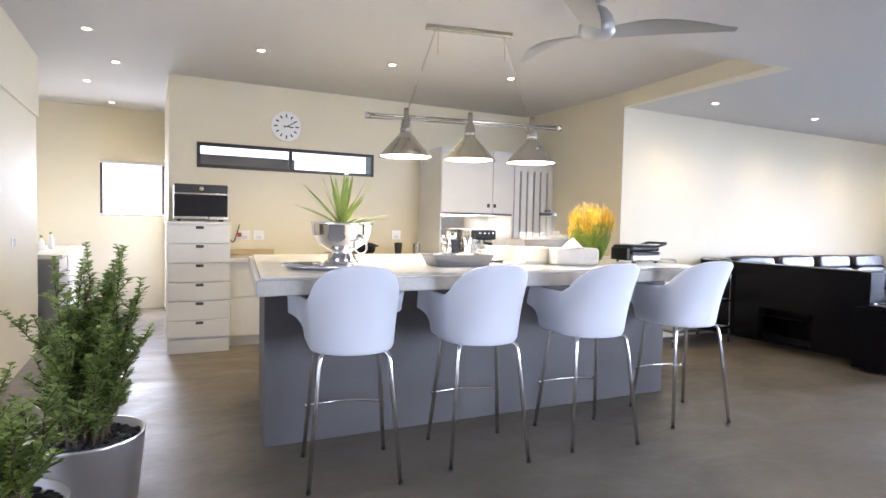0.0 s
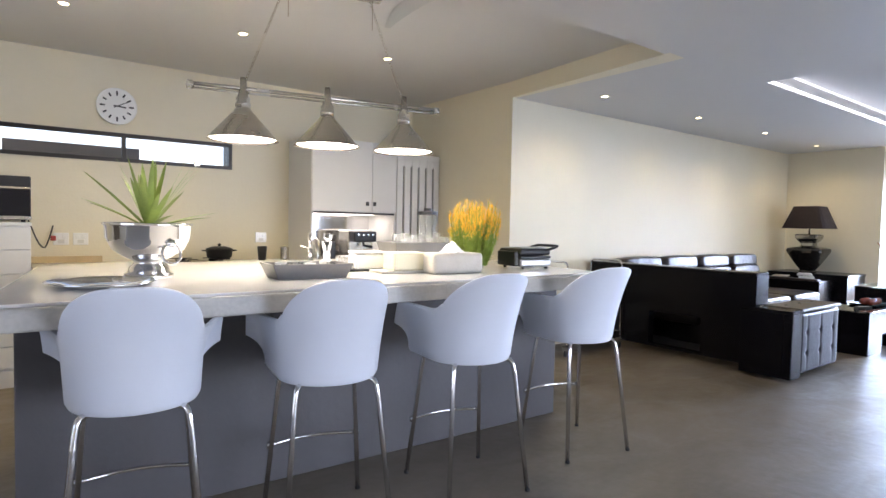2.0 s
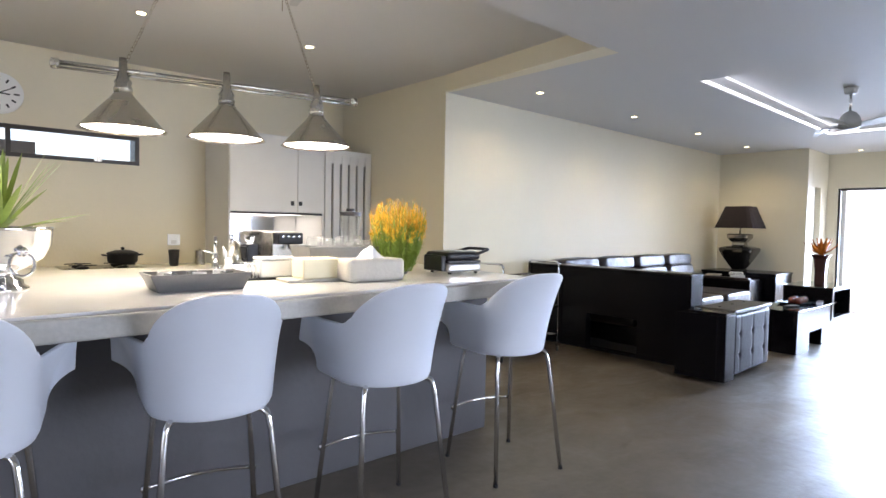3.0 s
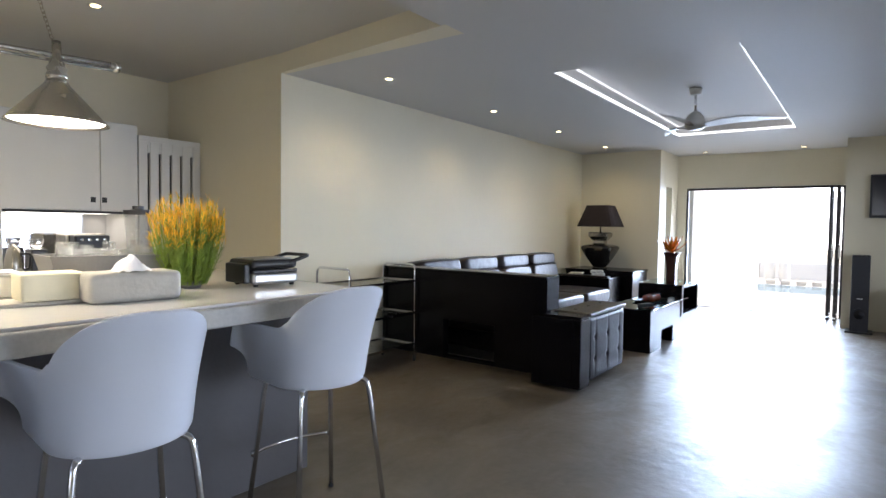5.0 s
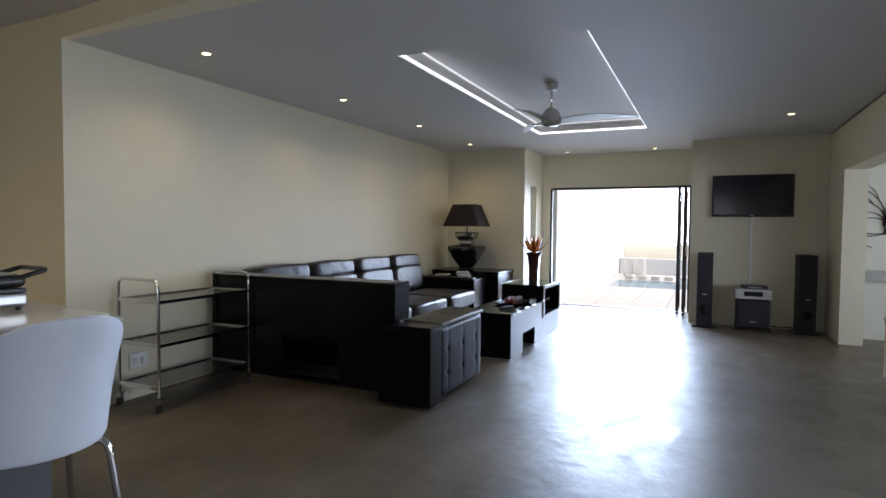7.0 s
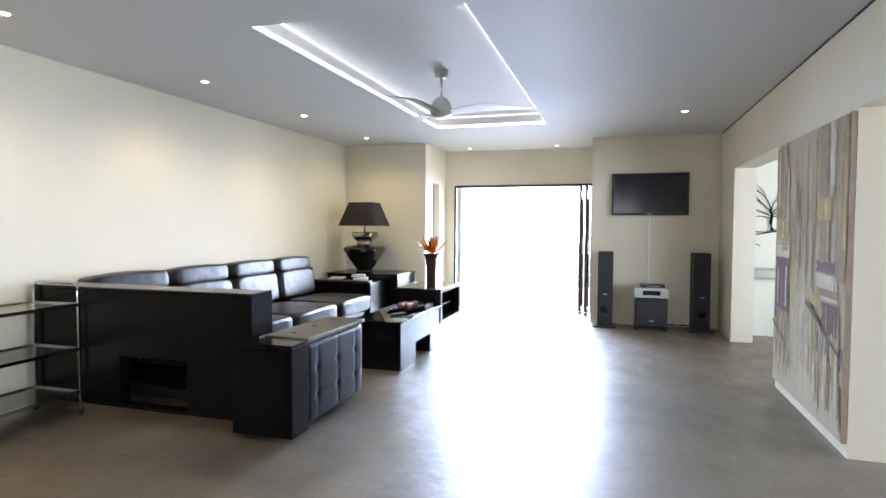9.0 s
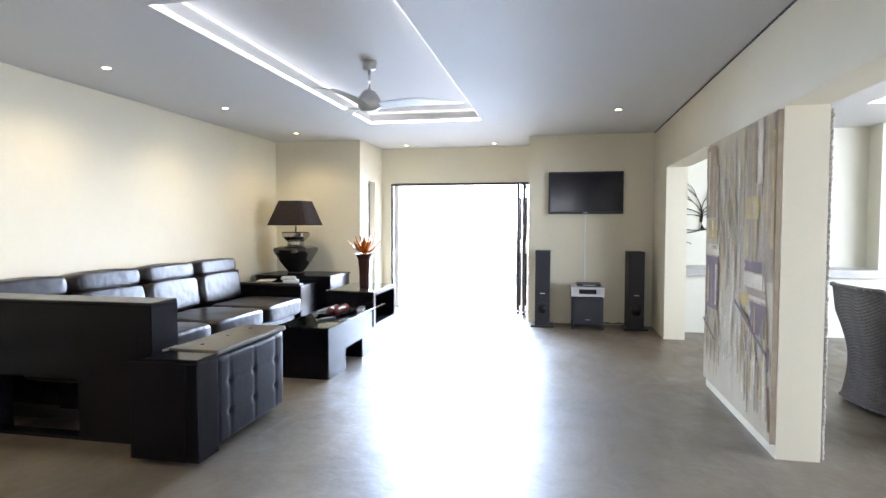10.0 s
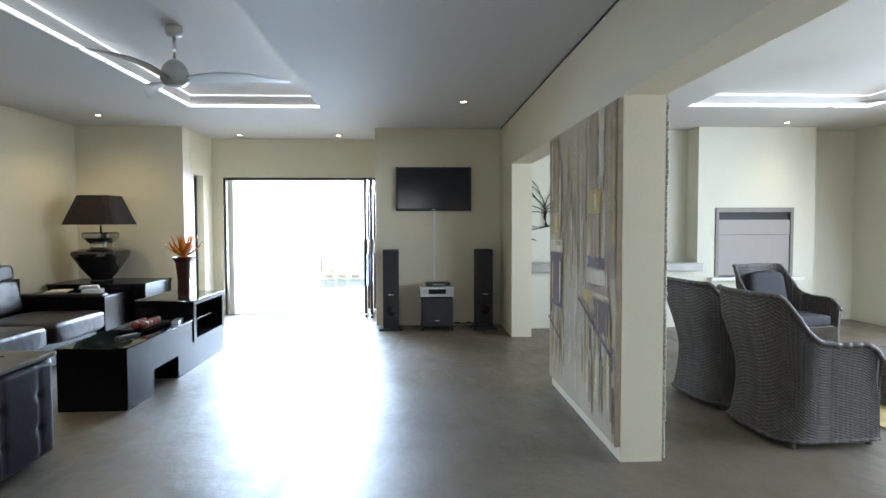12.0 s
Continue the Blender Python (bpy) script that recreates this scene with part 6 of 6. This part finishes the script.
def wicker_chair():
    c = empty("wicker_armchair", 0, 0, 0, 0, "dark grey woven wicker armchair", "armchair", "wicker armchairs")
    bm = bmesh.new()
    n, m = 200, 72
    rows = []
    for i in range(n + 1):
        th = (-1 + 2 * i / n) * 150
        ath = abs(th)
        a, b = 0.325, 0.31
        if ath <= 90:
            x, y = a * math.copysign(abs(math.sin(radians(th))) ** 0.5, th), b * math.cos(radians(th)) ** 0.5
            nx, ny = math.sin(radians(th)), math.cos(radians(th))
        else:
            k = (ath - 90) / 60
            x, y = math.copysign(a, th), -0.34 * k
            nx, ny = math.copysign(1, th), 0
        e = min(1, max(0, (ath - 45) / 50))
        e = e * e * (3 - 2 * e)
        top = 0.92 * (1 - e) + 0.63 * e
        if ath > 125:
            top -= 0.10 * ((ath - 125) / 25) ** 2
        col = []
        for j in range(m + 1):
            z = 0.05 + (top - 0.05) * j / m
            t = z / 0.9
            waist = 1 - 0.15 * math.sin(min(1, t * 1.25) * math.pi) * (1 - e * 0.75) + 0.04 * t
            lean = 0.10 * max(0, t - 0.45) * (1 - e)
            weave = 0.005 * (1 if j % 2 else -1) * math.sin(math.pi * (i + 0.5) / 4)
            col.append(bm.verts.new((x * waist + nx * weave, y * waist + ny * weave + lean, z)))
        rows.append(col)
    for u, v in zip(rows, rows[1:]):
        for j in range(m):
            bm.faces.new((u[j], u[j + 1], v[j + 1], v[j]))
    rim = [col[-1].co.copy() for col in rows]
    lower = [col[0].co.copy() for col in rows]
    s = part("woven_shell", bm, WICKER, c, "dark grey woven wicker shell")
    md = s.modifiers.new("thick", 'SOLIDIFY')
    md.thickness, md.offset = 0.02, -1
    part("rim", tube(rim, 0.017, 8), WICKER, c, "plaited wicker rim", smooth=True)
    part("base_rim", tube(lower, 0.012, 6), WICKER, c, smooth=True)
    fr = bmesh.new()
    g = []
    for i in range(61):
        col = []
        for j in range(41):
            col.append(fr.verts.new((-0.29 + 0.58 * i / 60, -0.335 + 0.0035 * (1 if (i + j) % 2 else -1), 0.06 + 0.32 * j / 40)))
        g.append(col)
    for u, v in zip(g, g[1:]):
        for j in range(40):
            fr.faces.new((u[j], v[j], v[j + 1], u[j + 1]))
    add_box(fr, -0.25, 0.25, -0.33, 0.18, 0.36, 0.39)
    part("seat_front", fr, WICKER, c)
    q = part("seat_cushion", pillow(0.54, 0.54, 0.11, 0.3, 8), CUSHION, c, "charcoal seat cushion", smooth=True)
    q.location = (0, -0.05, 0.38)
    q = part("back_cushion", pillow(0.46, 0.13, 0.42, 0.4, 8), CUSHION, c, "charcoal back cushion", smooth=True)
    q.matrix_local = pose(0, 0.17, 0.46, -12)
    for sx in (-0.27, 0.27):
        for sy in (-0.31, 0.2):
            part("leg", tube([(sx, sy, 0.0), (sx, sy, 0.07)], 0.018, 8), WICKER, c)
    return c


wc = wicker_chair()
wc.matrix_world = pose(7.36, -1.72, 0, 0, 0, 4)
copy_thing(wc, pose(8.1, -1.67, 0, 0, 0, 6))
copy_thing(wc, pose(9.2, -2.88, 0, 0, 0, -76))
ot = empty("wicker_ottoman", 7.95, -2.95, 0.012, 0, "low round wicker ottoman on a rug", "ottoman")
prof = [(0.31 + 0.004 * (k % 2) + 0.03 * math.sin(k / 24 * 3.14), 0.005 + 0.32 * k / 24) for k in range(25)]
part("woven_body", lathe(prof, 60), WICKER, ot)
part("top", lathe([(0.31, 0.325), (0.3, 0.345), (0.001, 0.35)], 40), WICKER, ot)
tagged(mesh_object("rug", box(7.3, 9.0, -4.0, -2.35, 0.002, 0.012, 0.003), P_OCHRE), "flat beige woven rug on the dining floor", "rug")

# ---------------------------------------------------------------- outside
structure("ground", box(-400, 400, -400, 400, -0.4, -0.2), GROUND, "dry sandy ground around the house", "ground")
pav = structure("pavement", box(12.47, 22, -8, 10, -0.2, -0.05), PAVING, "pale stone patio paving", "paving")
pool = tagged(mesh_object("pool_water", box(16.2, 18.6, 0.6, 3.2, -0.049, -0.043), POOL), "blue garden pool set in the paving", "pool", kind="structure")
for i in range(6):
    for j in range(5):
        part("paving_slab", box(12.75 + i * 0.62, 13.36 + i * 0.62, 0.4 + j * 0.62, 1.01 + j * 0.62, -0.05, -0.025, 0.004, 1), PAVING, pav)
gw = empty("garden_wall", 0, 0, -0.2, 0, "white plastered garden wall", "garden wall", "garden walls")
part("wall", box(12.75, 22.0, 3.5, 3.75, 0.15, 2.6), OUTWALL, gw)
gw2 = empty("garden_wall", 0, 0, -0.2, 0, "low white plastered garden wall", "garden wall", "garden walls")
part("wall", box(21.0, 21.25, -8, 3.48, 0.15, 0.62), OUTWALL, gw2)
for i in range(7):
    p = tagged(mesh_object("stepping_block", box(18.9, 19.12, 0.8 + i * 0.34, 1.02 + i * 0.34, -0.05, 0.06, 0.015), STONE), "pale stone block edging the patio", "stone block", "edging blocks")
for y in (3.1, 2.75):
    p = empty("garden_pot", 20.0, y, -0.05, 0, "pale round garden pot by the wall", "garden pot", "garden pots")
    part("pot", lathe([(0.1, 0), (0.14, 0.1), (0.13, 0.5), (0.15, 0.55), (0.13, 0.55), (0.001, 0.5)], 20), OUTWALL, p, smooth=True)
structure("wall_yard", box(0.75, 2.05, 8.4, 8.6, -0.2, 2.14), CONC, "dark yard wall outside the strip window", "wall")
# added emissive sheet: whites out the doorway view and sends light inside
structure("backdrop", box(60, 60.5, -90, 90, -0.2, 26), glow("backdrop_glow", (1.0, 0.99, 0.97), 2.5), "added glowing white backdrop sheet beyond the garden", "backdrop")

# socket box on the wall behind the trolley
so = empty("wall_socket", 5.400, 5.053, 0.235, 0, "white double socket box low on the living room wall", "wall socket")
part("plate", box(0, 0.15, -0.03, 0, 0, 0.12, 0.006), CERAMIC, so)
part("plug", box(0.085, 0.13, -0.065, -0.031, 0.03, 0.085, 0.008), CERAMIC, so, "white plug")
part("switch", box(0.025, 0.06, -0.036, -0.03, 0.035, 0.085, 0.003), CAB, so)
